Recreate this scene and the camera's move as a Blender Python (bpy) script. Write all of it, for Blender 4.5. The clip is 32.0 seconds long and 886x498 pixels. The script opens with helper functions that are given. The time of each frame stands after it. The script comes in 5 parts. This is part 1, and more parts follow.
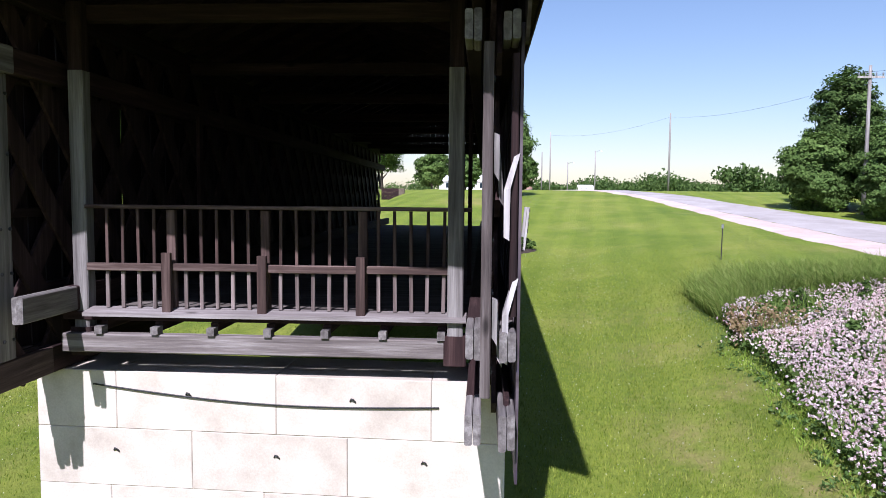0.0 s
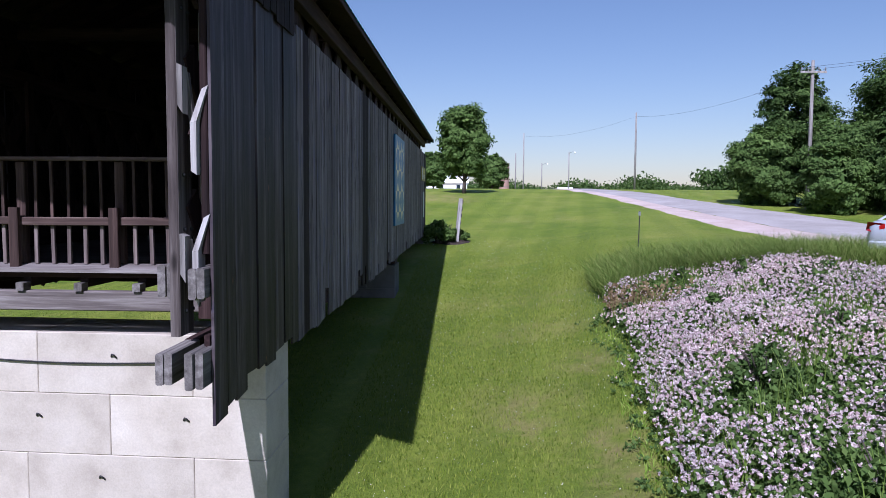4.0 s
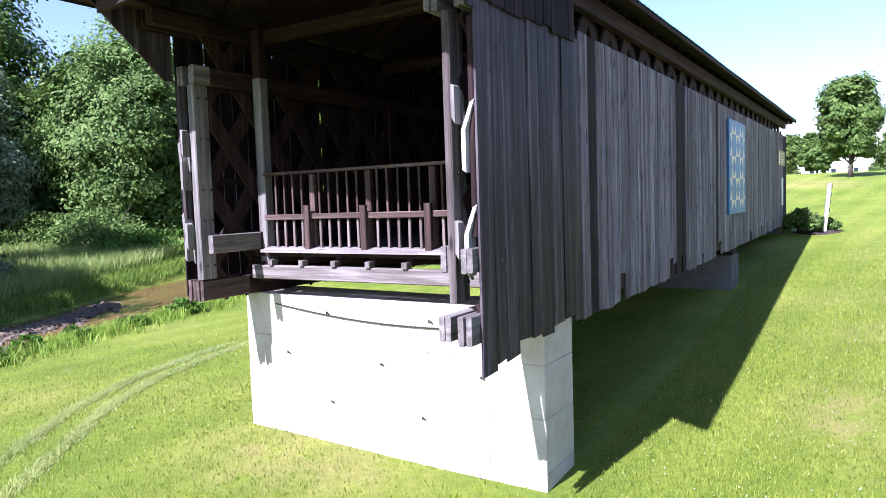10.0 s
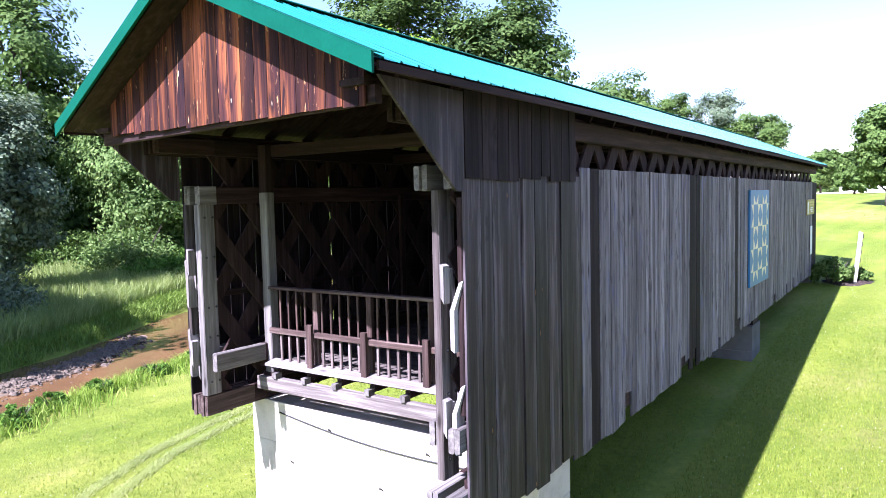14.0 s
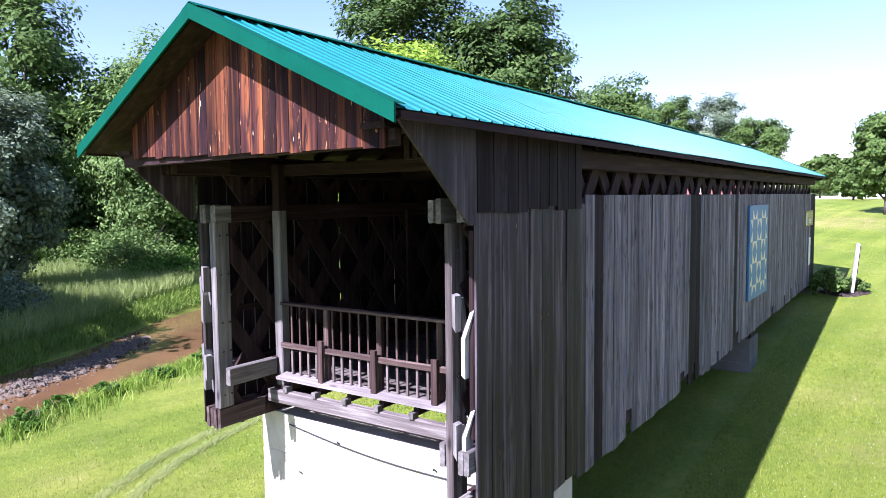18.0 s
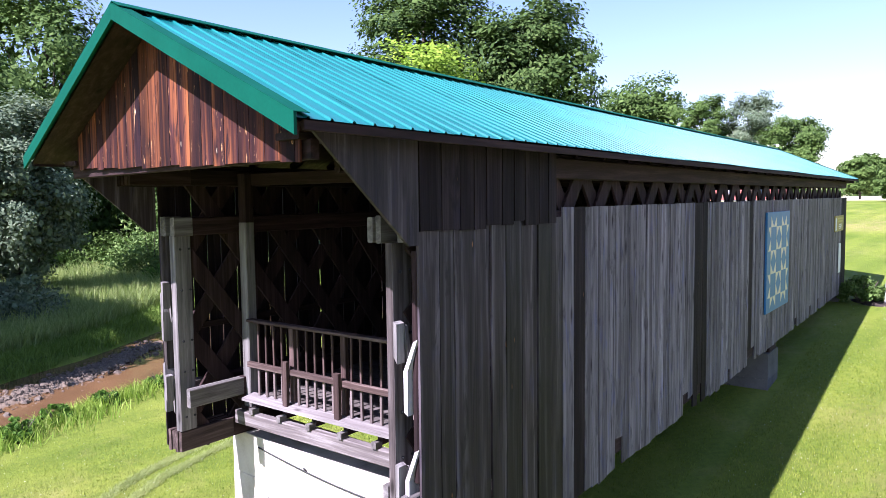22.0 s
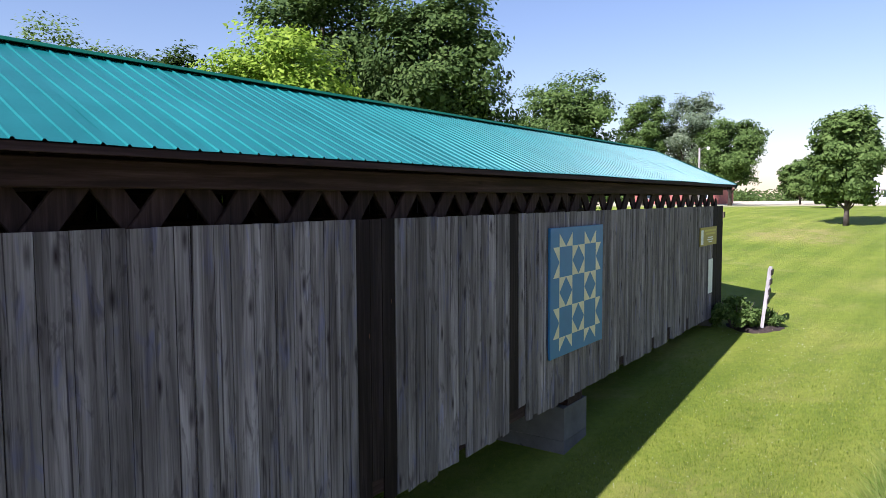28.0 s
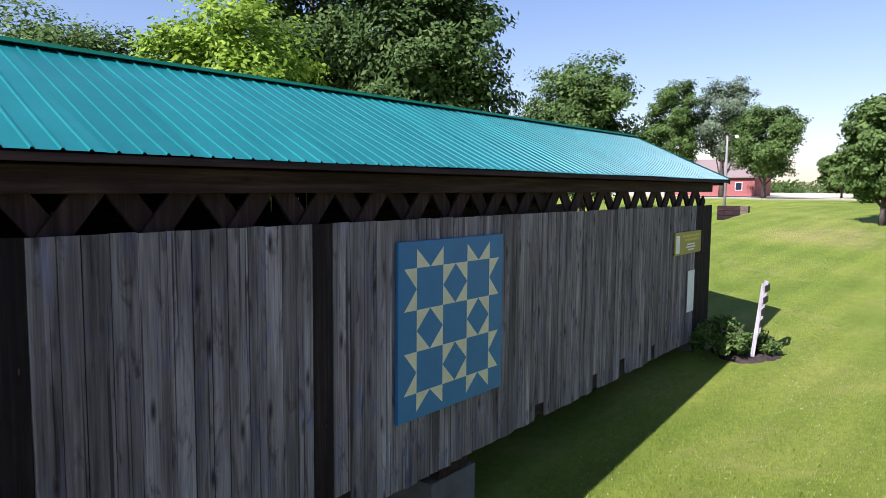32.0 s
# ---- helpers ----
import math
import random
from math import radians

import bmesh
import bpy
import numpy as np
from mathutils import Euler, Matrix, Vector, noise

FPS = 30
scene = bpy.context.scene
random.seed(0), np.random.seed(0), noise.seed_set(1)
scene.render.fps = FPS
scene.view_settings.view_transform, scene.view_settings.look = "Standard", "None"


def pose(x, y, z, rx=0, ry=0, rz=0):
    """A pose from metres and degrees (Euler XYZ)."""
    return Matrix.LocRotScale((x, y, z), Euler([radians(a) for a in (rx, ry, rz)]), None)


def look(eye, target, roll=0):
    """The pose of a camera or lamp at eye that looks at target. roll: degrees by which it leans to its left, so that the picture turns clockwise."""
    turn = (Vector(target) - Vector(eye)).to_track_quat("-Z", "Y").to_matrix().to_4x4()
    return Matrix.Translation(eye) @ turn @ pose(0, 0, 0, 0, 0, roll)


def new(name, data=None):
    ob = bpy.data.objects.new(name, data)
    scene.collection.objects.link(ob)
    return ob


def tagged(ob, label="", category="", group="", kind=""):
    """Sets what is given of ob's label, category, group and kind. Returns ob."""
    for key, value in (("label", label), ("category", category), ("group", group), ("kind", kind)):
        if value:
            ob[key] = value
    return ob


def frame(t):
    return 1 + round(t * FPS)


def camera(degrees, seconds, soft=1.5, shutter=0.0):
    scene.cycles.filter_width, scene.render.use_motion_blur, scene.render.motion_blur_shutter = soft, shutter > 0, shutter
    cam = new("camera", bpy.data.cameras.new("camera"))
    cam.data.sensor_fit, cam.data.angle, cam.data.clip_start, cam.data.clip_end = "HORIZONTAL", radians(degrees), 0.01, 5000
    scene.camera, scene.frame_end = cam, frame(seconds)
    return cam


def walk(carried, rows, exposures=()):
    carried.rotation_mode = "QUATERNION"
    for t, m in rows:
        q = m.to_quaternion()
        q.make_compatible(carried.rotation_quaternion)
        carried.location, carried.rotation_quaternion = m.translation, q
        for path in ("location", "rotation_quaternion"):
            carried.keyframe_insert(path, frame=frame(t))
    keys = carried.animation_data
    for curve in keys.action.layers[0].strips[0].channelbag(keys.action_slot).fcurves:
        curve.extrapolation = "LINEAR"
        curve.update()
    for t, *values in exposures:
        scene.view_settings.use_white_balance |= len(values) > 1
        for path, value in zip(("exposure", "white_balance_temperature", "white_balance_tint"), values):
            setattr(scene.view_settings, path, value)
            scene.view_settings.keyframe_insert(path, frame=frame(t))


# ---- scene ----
cam = camera(64.7, 32.0, soft=0.6)
PATH = [
    (0, (-0.287, -6.102, 4.112), (-0.402, -4.111, 3.963), 0.5),
    (0.5, (0.072, -6.166, 3.938), (-0.031, -4.173, 3.794), 0.4),
    (1, (0.378, -6.149, 3.737), (0.284, -4.156, 3.599), 0.3),
    (1.5, (0.685, -6.13, 3.64), (0.594, -4.137, 3.504), 0.2),
    (2, (0.977, -6.082, 3.647), (0.903, -4.088, 3.509), 0.2),
    (2.5, (1.264, -6.023, 3.594), (1.192, -4.029, 3.457), 0.2),
    (3, (1.586, -5.967, 3.556), (1.5, -3.974, 3.419), 0.2),
    (3.5, (1.894, -5.891, 3.535), (1.808, -3.897, 3.4), 0.2),
    (4, (2.169, -5.908, 3.549), (2.087, -3.915, 3.413), 0.4),
    (4.5, (2.405, -5.978, 3.545), (2.32, -3.984, 3.41), 0.3),
    (6.5, (3.042, -6.293, 3.583), (2.948, -4.301, 3.441), 0.2),
    (7, (3.122, -6.252, 3.579), (2.724, -4.298, 3.432), -0.4),
    (7.5, (3.19, -6.286, 3.576), (2.485, -4.419, 3.435), -1.1),
    (8, (3.202, -6.296, 3.569), (2.243, -4.546, 3.433), -1.7),
    (8.5, (3.269, -6.321, 3.553), (2.215, -4.627, 3.417), -2.0),
    (9, (3.337, -6.335, 3.528), (2.285, -4.639, 3.392), -2.0),
    (9.5, (3.413, -6.368, 3.512), (2.353, -4.678, 3.375), -1.9),
    (10, (3.467, -6.381, 3.474), (2.403, -4.693, 3.337), -1.9),
    (10.5, (3.452, -6.264, 3.499), (2.358, -4.595, 3.36), -1.9),
    (11, (3.486, -6.221, 3.515), (2.365, -4.57, 3.38), -1.9),
    (11.5, (3.57, -6.193, 3.865), (2.434, -4.553, 3.731), -1.7),
    (12, (3.61, -6.174, 4.251), (2.464, -4.541, 4.114), -1.7),
    (12.5, (3.611, -6.189, 4.346), (2.446, -4.569, 4.209), -1.6),
    (13, (3.622, -6.155, 4.48), (2.452, -4.539, 4.342), -1.6),
    (13.5, (3.648, -6.075, 4.841), (2.489, -4.45, 4.704), -1.5),
    (14, (3.776, -5.992, 5.273), (2.639, -4.353, 5.135), -1.3),
    (14.5, (3.923, -5.967, 5.562), (2.801, -4.317, 5.421), -1.2),
    (16.5, (4.158, -6.144, 5.568), (3.055, -4.482, 5.426), -0.8),
    (17, (4.096, -6.244, 5.612), (2.992, -4.582, 5.469), -0.7),
    (17.5, (3.965, -6.305, 5.629), (2.851, -4.651, 5.484), -0.7),
    (18, (3.826, -6.298, 5.637), (2.691, -4.657, 5.492), -0.6),
    (18.5, (3.716, -6.233, 5.645), (2.563, -4.606, 5.499), -0.7),
    (19, (3.641, -6.123, 5.653), (2.49, -4.494, 5.507), -0.7),
    (19.5, (3.616, -5.985, 5.694), (2.461, -4.359, 5.547), -0.8),
    (20, (3.705, -5.802, 5.722), (2.537, -4.185, 5.575), -0.7),
    (20.5, (3.766, -5.634, 5.74), (2.583, -4.029, 5.594), -0.8),
    (21, (3.864, -5.494, 5.753), (2.666, -3.9, 5.609), -0.7),
    (21.5, (3.993, -5.385, 5.765), (2.785, -3.798, 5.622), -0.7),
    (22, (4.103, -5.177, 5.779), (2.892, -3.591, 5.637), -0.7),
    (22.5, (4.229, -4.863, 5.792), (3.012, -3.283, 5.645), -0.7),
    (23, (4.389, -4.453, 5.827), (3.176, -2.87, 5.677), -0.7),
    (23.5, (4.628, -4.041, 5.823), (3.418, -2.456, 5.674), -0.7),
    (24, (4.949, -3.459, 5.836), (3.743, -1.87, 5.686), -0.6),
    (24.5, (5.178, -2.877, 5.854), (3.969, -1.291, 5.707), -0.8),
    (25, (5.36, -2.292, 5.809), (4.143, -0.711, 5.672), -0.9),
    (25.5, (5.26, -1.549, 5.905), (4.052, 0.038, 5.749), -0.1),
    (26, (5.33, -0.956, 5.985), (4.124, 0.631, 5.815), 0.3),
    (26.5, (5.466, -0.406, 6.033), (4.286, 1.2, 5.86), 0.7),
    (28.5, (5.989, 1.742, 5.862), (4.847, 3.378, 5.73), -0.5),
    (29, (6.039, 2.146, 5.882), (4.858, 3.755, 5.744), -0.2),
    (29.5, (6.029, 2.504, 5.886), (4.812, 4.085, 5.745), -0.3),
    (30, (5.908, 3.058, 5.883), (4.663, 4.616, 5.733), -0.2),
    (30.5, (5.869, 3.864, 5.926), (4.61, 5.41, 5.773), -0.5),
    (31, (5.969, 4.775, 6.005), (4.694, 6.306, 5.837), -0.0),
    (31.5, (6.074, 5.52, 6.047), (4.816, 7.065, 5.873), 0.3),
    (32, (6.235, 6.152, 6.104), (5.005, 7.719, 5.926), 0.5),
]
walk(cam, [(t, look(eye, target, roll)) for t, eye, target, roll in PATH],
     exposures=[(0, 0.90, 5500, 26), (1, 0.50, 5250, 27), (2.5, 0.42, 5200, 28), (4.5, 0.43, 5200, 29), (6.6, 0.50, 5300, 30), (8, 1.43, 5400, 33), (9.5, 1.80, 5350, 31), (13, 2.24, 5350, 35), (14.3, 2.22, 5350, 35), (16.6, 1.88, 5350, 35), (19, 1.82, 5350, 35), (22, 1.76, 5500, 35), (24, 1.66, 5600, 34), (26, 1.42, 5700, 28), (29, 1.10, 5700, 30), (32, 1.10, 5600, 30)])

# ---------------------------------------------------------------- world, sun
world = bpy.data.worlds.new("sky")
scene.world = world
world.use_nodes = True
_n, _l = world.node_tree.nodes, world.node_tree.links
_sky = _n.new("ShaderNodeTexSky")
_sky.sky_type = "NISHITA"
_sky.sun_disc = False
_sky.sun_elevation = radians(45.8)
_sky.sun_rotation = radians(189)
_sky.air_density, _sky.dust_density, _sky.ozone_density = 1.25, 0.35, 1.15
_l.new(_sky.outputs[0], _n["Background"].inputs[0])
_n["Background"].inputs[1].default_value = 0.062
sun = new("sun", bpy.data.lights.new("sun", "SUN"))
sun.data.energy, sun.data.angle, sun.data.color = 5.0, radians(0.53), (1.0, 0.955, 0.88)
sun.matrix_world = look((-9.7, -59.7, 62.3), (0, 0, 0))


# ---------------------------------------------------------------- materials
def shader(name):
    m = bpy.data.materials.new(name)
    m.use_nodes = True
    nt = m.node_tree
    return m, nt, nt.nodes, nt.links, nt.nodes["Principled BSDF"]


def ramp(nt, fac, stops):
    r = nt.nodes.new("ShaderNodeValToRGB")
    while len(r.color_ramp.elements) < len(stops):
        r.color_ramp.elements.new(0.5)
    for e, (p, c) in zip(r.color_ramp.elements, stops):
        e.position, e.color = p, (*c, 1)
    nt.links.new(fac, r.inputs[0])
    return r.outputs[0]


def coords(nt, scale=(1, 1, 1), shift=True):
    tc = nt.nodes.new("ShaderNodeTexCoord")
    mp = nt.nodes.new("ShaderNodeMapping")
    mp.inputs["Scale"].default_value = scale
    nt.links.new(tc.outputs["Object"], mp.inputs[0])
    if shift:
        oi = nt.nodes.new("ShaderNodeObjectInfo")
        mul = nt.nodes.new("ShaderNodeVectorMath")
        mul.operation = "SCALE"
        mul.inputs[0].default_value = (37.0, 91.0, 53.0)
        nt.links.new(oi.outputs["Random"], mul.inputs["Scale"])
        nt.links.new(mul.outputs[0], mp.inputs["Location"])
    return mp.outputs[0]


def noise_tex(nt, vec, scale, detail=4, rough=0.55, dist=0.0):
    n = nt.nodes.new("ShaderNodeTexNoise")
    n.inputs["Scale"].default_value, n.inputs["Detail"].default_value = scale, detail
    n.inputs["Roughness"].default_value, n.inputs["Distortion"].default_value = rough, dist
    nt.links.new(vec, n.inputs["Vector"])
    return n.outputs["Fac"]


def mix(nt, fac, a, b, kind="MIX"):
    m = nt.nodes.new("ShaderNodeMix")
    m.data_type, m.blend_type = "RGBA", kind
    for sock, val in ((m.inputs[0], fac), (m.inputs[6], a), (m.inputs[7], b)):
        if isinstance(val, (int, float)):
            sock.default_value = val
        elif isinstance(val, tuple):
            sock.default_value = (*val, 1)
        else:
            nt.links.new(val, sock)
    return m.outputs[2]


def bump(nt, bsdf, height, strength=0.4, dist=0.01):
    b = nt.nodes.new("ShaderNodeBump")
    b.inputs["Strength"].default_value, b.inputs["Distance"].default_value = strength, dist
    nt.links.new(height, b.inputs["Height"])
    nt.links.new(b.outputs[0], bsdf.inputs["Normal"])


def rnd(nt, lo, hi):
    oi = nt.nodes.new("ShaderNodeObjectInfo")
    mr = nt.nodes.new("ShaderNodeMapRange")
    mr.inputs[3].default_value, mr.inputs[4].default_value = lo, hi
    nt.links.new(oi.outputs["Random"], mr.inputs[0])
    return mr.outputs[0]


def wood(name, dark, mid, light, axis="z", rough=0.85, vary=(0.75, 1.2), grain=1.0, knots=True, streak=0.36):
    """Weathered timber, the grain along one axis."""
    m, nt, N, L, bs = shader(name)
    s = {"x": (0.3, 6, 6), "y": (6, 0.3, 6), "z": (6, 6, 0.3)}[axis]
    v = coords(nt, s)
    g = noise_tex(nt, v, 2.2 * grain, 6, 0.65, 0.3)
    col = ramp(nt, g, [(0.28, dark), (0.5, mid), (0.72, light)])
    f = noise_tex(nt, coords(nt, tuple(c * 3 for c in s)), 4.0, 4, 0.7)
    col = mix(nt, streak, col, ramp(nt, f, [(0.3, (0.25, 0.25, 0.25)), (0.7, (1.0, 1.0, 1.0))]), "MULTIPLY")
    big = noise_tex(nt, coords(nt, tuple(0.25 if c > 1 else c for c in s)), 2.0, 3)
    col = mix(nt, 0.5, col, ramp(nt, big, [(0.3, (0.55, 0.52, 0.5)), (0.7, (1.15, 1.15, 1.15))]), "MULTIPLY")
    if knots:
        vo = N.new("ShaderNodeTexVoronoi")
        vo.inputs["Scale"].default_value = 1.0
        L.new(coords(nt, tuple(3.0 if c > 1 else 1.1 for c in s)), vo.inputs["Vector"])
        k = ramp(nt, vo.outputs["Distance"], [(0.05, (0.08, 0.065, 0.06)), (0.12, (1, 1, 1))])
        col = mix(nt, 0.75, col, k, "MULTIPLY")
    hs = N.new("ShaderNodeHueSaturation")
    L.new(rnd(nt, *vary), hs.inputs["Value"])
    L.new(col, hs.inputs["Color"])
    col = hs.outputs[0]
    L.new(col, bs.inputs["Base Color"])
    bs.inputs["Roughness"].default_value = rough
    bs.inputs["Specular IOR Level"].default_value = 0.25
    bump(nt, bs, g, 0.55, 0.012)
    return m


def siding(name, dark, mid, light, smudge, knot, face="y", vary=(0.6, 1.3), tint=(0.80, 0.86, 1.25), stain=0.62, rough=0.78, fleck=None, gloss=0.14):
    """Wide weathered boards: soft streaks, dark smudges, knots and bluish patches."""
    m, nt, N, L, bs = shader(name)

    def sc(a, z):
        return (0.0, a, z) if face == "y" else (a, 0.0, z)
    soft = noise_tex(nt, coords(nt, sc(7, 0.34)), 1.0, 4, 0.55, 0.5)
    col = ramp(nt, soft, [(0.30, dark), (0.5, mid), (0.70, light)])
    fine = noise_tex(nt, coords(nt, sc(52, 1.1)), 1.0, 3, 0.6)
    col = mix(nt, 0.55, col, ramp(nt, fine, [(0.33, (0.40, 0.39, 0.39)), (0.60, (1.12, 1.12, 1.12))]), "MULTIPLY")
    crack = noise_tex(nt, coords(nt, sc(26, 0.25)), 1.0, 2, 0.5, 0.3)
    col = mix(nt, ramp(nt, crack, [(0.62, (0, 0, 0)), (0.68, (0.8, 0.8, 0.8))]), col, smudge)
    sm = noise_tex(nt, coords(nt, sc(7, 1.5)), 1.0, 4, 0.6, 1.0)
    col = mix(nt, ramp(nt, sm, [(0.55, (0, 0, 0)), (0.68, (stain, stain, stain))]), col, smudge)
    lo = noise_tex(nt, coords(nt, sc(2.2, 0.5)), 1.0, 3, 0.6)
    col = mix(nt, 0.7, col, ramp(nt, lo, [(0.32, (0.55, 0.53, 0.52)), (0.66, (1.2, 1.2, 1.2))]), "MULTIPLY")
    blue_patch = noise_tex(nt, coords(nt, sc(6, 1.6)), 1.0, 3, 0.6, 0.5)
    col = mix(nt, ramp(nt, blue_patch, [(0.56, (0, 0, 0)), (0.68, (0.8, 0.8, 0.8))]), col, mix(nt, 1.0, col, tint, "MULTIPLY"))
    vo = N.new("ShaderNodeTexVoronoi")
    vo.inputs["Scale"].default_value = 1.0
    L.new(coords(nt, sc(4.6, 1.25)), vo.inputs["Vector"])
    col = mix(nt, ramp(nt, vo.outputs["Distance"], [(0.06, (0.9, 0.9, 0.9)), (0.20, (0, 0, 0))]), col, smudge)
    col = mix(nt, ramp(nt, vo.outputs["Distance"], [(0.028, (0.9, 0.9, 0.9)), (0.05, (0, 0, 0))]), col, knot)
    hs = N.new("ShaderNodeHueSaturation")
    L.new(rnd(nt, *vary), hs.inputs["Value"])
    L.new(col, hs.inputs["Color"])
    col = hs.outputs[0]
    if fleck:
        # runs of pale dried pitch
        fl = noise_tex(nt, coords(nt, sc(16, 2.6)), 1.0, 4, 0.65, 1.2)
        col = mix(nt, ramp(nt, fl, [(0.645, (0, 0, 0)), (0.71, (0.85, 0.85, 0.85))]), col, fleck)
    L.new(col, bs.inputs["Base Color"])
    bs.inputs["Roughness"].default_value = rough
    bs.inputs["Specular IOR Level"].default_value = gloss
    bump(nt, bs, fine, 0.35, 0.008)
    return m


def blotch(name, stops, scale=2.0, fine=30.0, rough=0.8, bumpy=0.3, bdist=0.01, spec=0.3, vary=None, metal=0.0, fine_amt=0.35):
    """A mottled material: broad blotches and a fine grain."""
    m, nt, N, L, bs = shader(name)
    col = ramp(nt, noise_tex(nt, coords(nt), scale, 5, 0.6), stops)
    f = noise_tex(nt, coords(nt), fine, 3, 0.6)
    col = mix(nt, fine_amt, col, ramp(nt, f, [(0.3, (0.45, 0.45, 0.45)), (0.7, (1.1, 1.1, 1.1))]), "MULTIPLY")
    if vary:
        hs = N.new("ShaderNodeHueSaturation")
        L.new(rnd(nt, *vary), hs.inputs["Value"])
        L.new(col, hs.inputs["Color"])
        col = hs.outputs[0]
    L.new(col, bs.inputs["Base Color"])
    bs.inputs["Roughness"].default_value, bs.inputs["Metallic"].default_value = rough, metal
    bs.inputs["Specular IOR Level"].default_value = spec
    bump(nt, bs, f, bumpy, bdist)
    return m


def leafmat(name, a, b, c, trans=0.25):
    """Foliage: colour varies from leaf to leaf; some light passes through."""
    m, nt, N, L, bs = shader(name)
    ge = N.new("ShaderNodeNewGeometry")
    col = ramp(nt, ge.outputs["Random Per Island"], [(0.0, a), (0.55, b), (1.0, c)])
    big = noise_tex(nt, coords(nt), 0.35, 3)
    col = mix(nt, 0.5, col, ramp(nt, big, [(0.3, (0.6, 0.65, 0.6)), (0.7, (1.2, 1.15, 1.0))]), "MULTIPLY")
    L.new(col, bs.inputs["Base Color"])
    bs.inputs["Roughness"].default_value = 0.62
    bs.inputs["Specular IOR Level"].default_value = 0.06
    tr = N.new("ShaderNodeBsdfTranslucent")
    L.new(mix(nt, 0.5, col, (0.9, 1.0, 0.3), "MULTIPLY"), tr.inputs[0])
    ms = N.new("ShaderNodeMixShader")
    ms.inputs[0].default_value = trans
    L.new(bs.outputs[0], ms.inputs[1])
    L.new(tr.outputs[0], ms.inputs[2])
    L.new(ms.outputs[0], N["Material Output"].inputs[0])
    return m


def plain(name, col, rough=0.5, metal=0.0, spec=0.5):
    return blotch(name, [(0.3, tuple(c * 0.88 for c in col)), (0.7, tuple(min(1, c * 1.06) for c in col))], 3, 60, rough, 0.05, 0.003, spec, None, metal, 0.12)


M = {}
M["siding_grey"] = siding("grey weathered boards", (0.100, 0.085, 0.086), (0.200, 0.175, 0.178), (0.325, 0.292, 0.300), (0.030, 0.021, 0.026), (0.022, 0.014, 0.016), vary=(0.76, 1.2), stain=0.6)
M["siding_dark"] = siding("dark brown boards", (0.011, 0.007, 0.008), (0.034, 0.0245, 0.027), (0.105, 0.086, 0.093), (0.012, 0.008, 0.010), (0.24, 0.10, 0.035), vary=(0.45, 1.6), stain=0.8, rough=0.6, gloss=0.25)
M["siding_black"] = siding("near-black boards", (0.009, 0.005, 0.006), (0.018, 0.011, 0.012), (0.036, 0.025, 0.026), (0.009, 0.006, 0.007), (0.10, 0.05, 0.025), vary=(0.8, 1.3))
M["gable_wood"] = siding("red brown pitchy boards", (0.010, 0.0042, 0.006), (0.050, 0.0165, 0.013), (0.27, 0.088, 0.028), (0.011, 0.005, 0.008), (0.75, 0.6, 0.42), "x", vary=(0.45, 1.35), stain=0.92, fleck=(0.50, 0.27, 0.11))
# interior timbers: browns lowered so the roofed-over shade is partly in the colour
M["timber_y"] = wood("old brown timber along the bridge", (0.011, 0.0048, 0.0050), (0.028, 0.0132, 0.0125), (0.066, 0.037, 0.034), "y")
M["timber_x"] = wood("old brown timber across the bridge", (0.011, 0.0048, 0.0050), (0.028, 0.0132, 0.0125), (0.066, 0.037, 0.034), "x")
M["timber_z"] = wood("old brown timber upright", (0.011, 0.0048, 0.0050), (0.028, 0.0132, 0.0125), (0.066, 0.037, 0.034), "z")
M["post_grey"] = wood("pale weathered post", (0.085, 0.076, 0.07), (0.20, 0.183, 0.17), (0.36, 0.34, 0.315), "z", vary=(0.85, 1.1))
M["post_pale"] = wood("bleached plank end", (0.24, 0.215, 0.20), (0.42, 0.395, 0.375), (0.55, 0.53, 0.51), "z", vary=(0.9, 1.1))
M["post_brown"] = wood("half weathered brown post", (0.028, 0.021, 0.019), (0.085, 0.068, 0.062), (0.22, 0.19, 0.175), "z", vary=(0.85, 1.1))
M["beam_grey"] = wood("pale weathered beam", (0.07, 0.061, 0.055), (0.165, 0.148, 0.137), (0.30, 0.28, 0.26), "y", vary=(0.85, 1.1))
M["beam_x"] = wood("pale weathered cross beam", (0.06, 0.048, 0.043), (0.16, 0.135, 0.125), (0.33, 0.30, 0.28), "x", vary=(0.85, 1.1))
M["ledge"] = wood("sun bleached ledge board", (0.12, 0.10, 0.092), (0.24, 0.212, 0.20), (0.40, 0.37, 0.35), "x", vary=(0.9, 1.1))
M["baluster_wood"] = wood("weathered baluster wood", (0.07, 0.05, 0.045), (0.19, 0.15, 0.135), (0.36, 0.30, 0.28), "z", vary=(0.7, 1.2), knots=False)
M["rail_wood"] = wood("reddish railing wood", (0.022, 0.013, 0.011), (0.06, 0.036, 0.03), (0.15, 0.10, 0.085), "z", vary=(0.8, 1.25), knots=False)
# lattice browns lowered too, to put the inside's dimness into the wood
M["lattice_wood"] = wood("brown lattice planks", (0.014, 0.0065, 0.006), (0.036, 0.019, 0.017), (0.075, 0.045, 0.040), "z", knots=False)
M["beam_brown"] = wood("brown weathered chord timber", (0.03, 0.019, 0.016), (0.085, 0.057, 0.048), (0.18, 0.13, 0.115), "y")
M["rail_wood_x"] = wood("reddish railing rail", (0.03, 0.018, 0.015), (0.085, 0.054, 0.045), (0.24, 0.18, 0.155), "x", vary=(0.85, 1.2), knots=False)
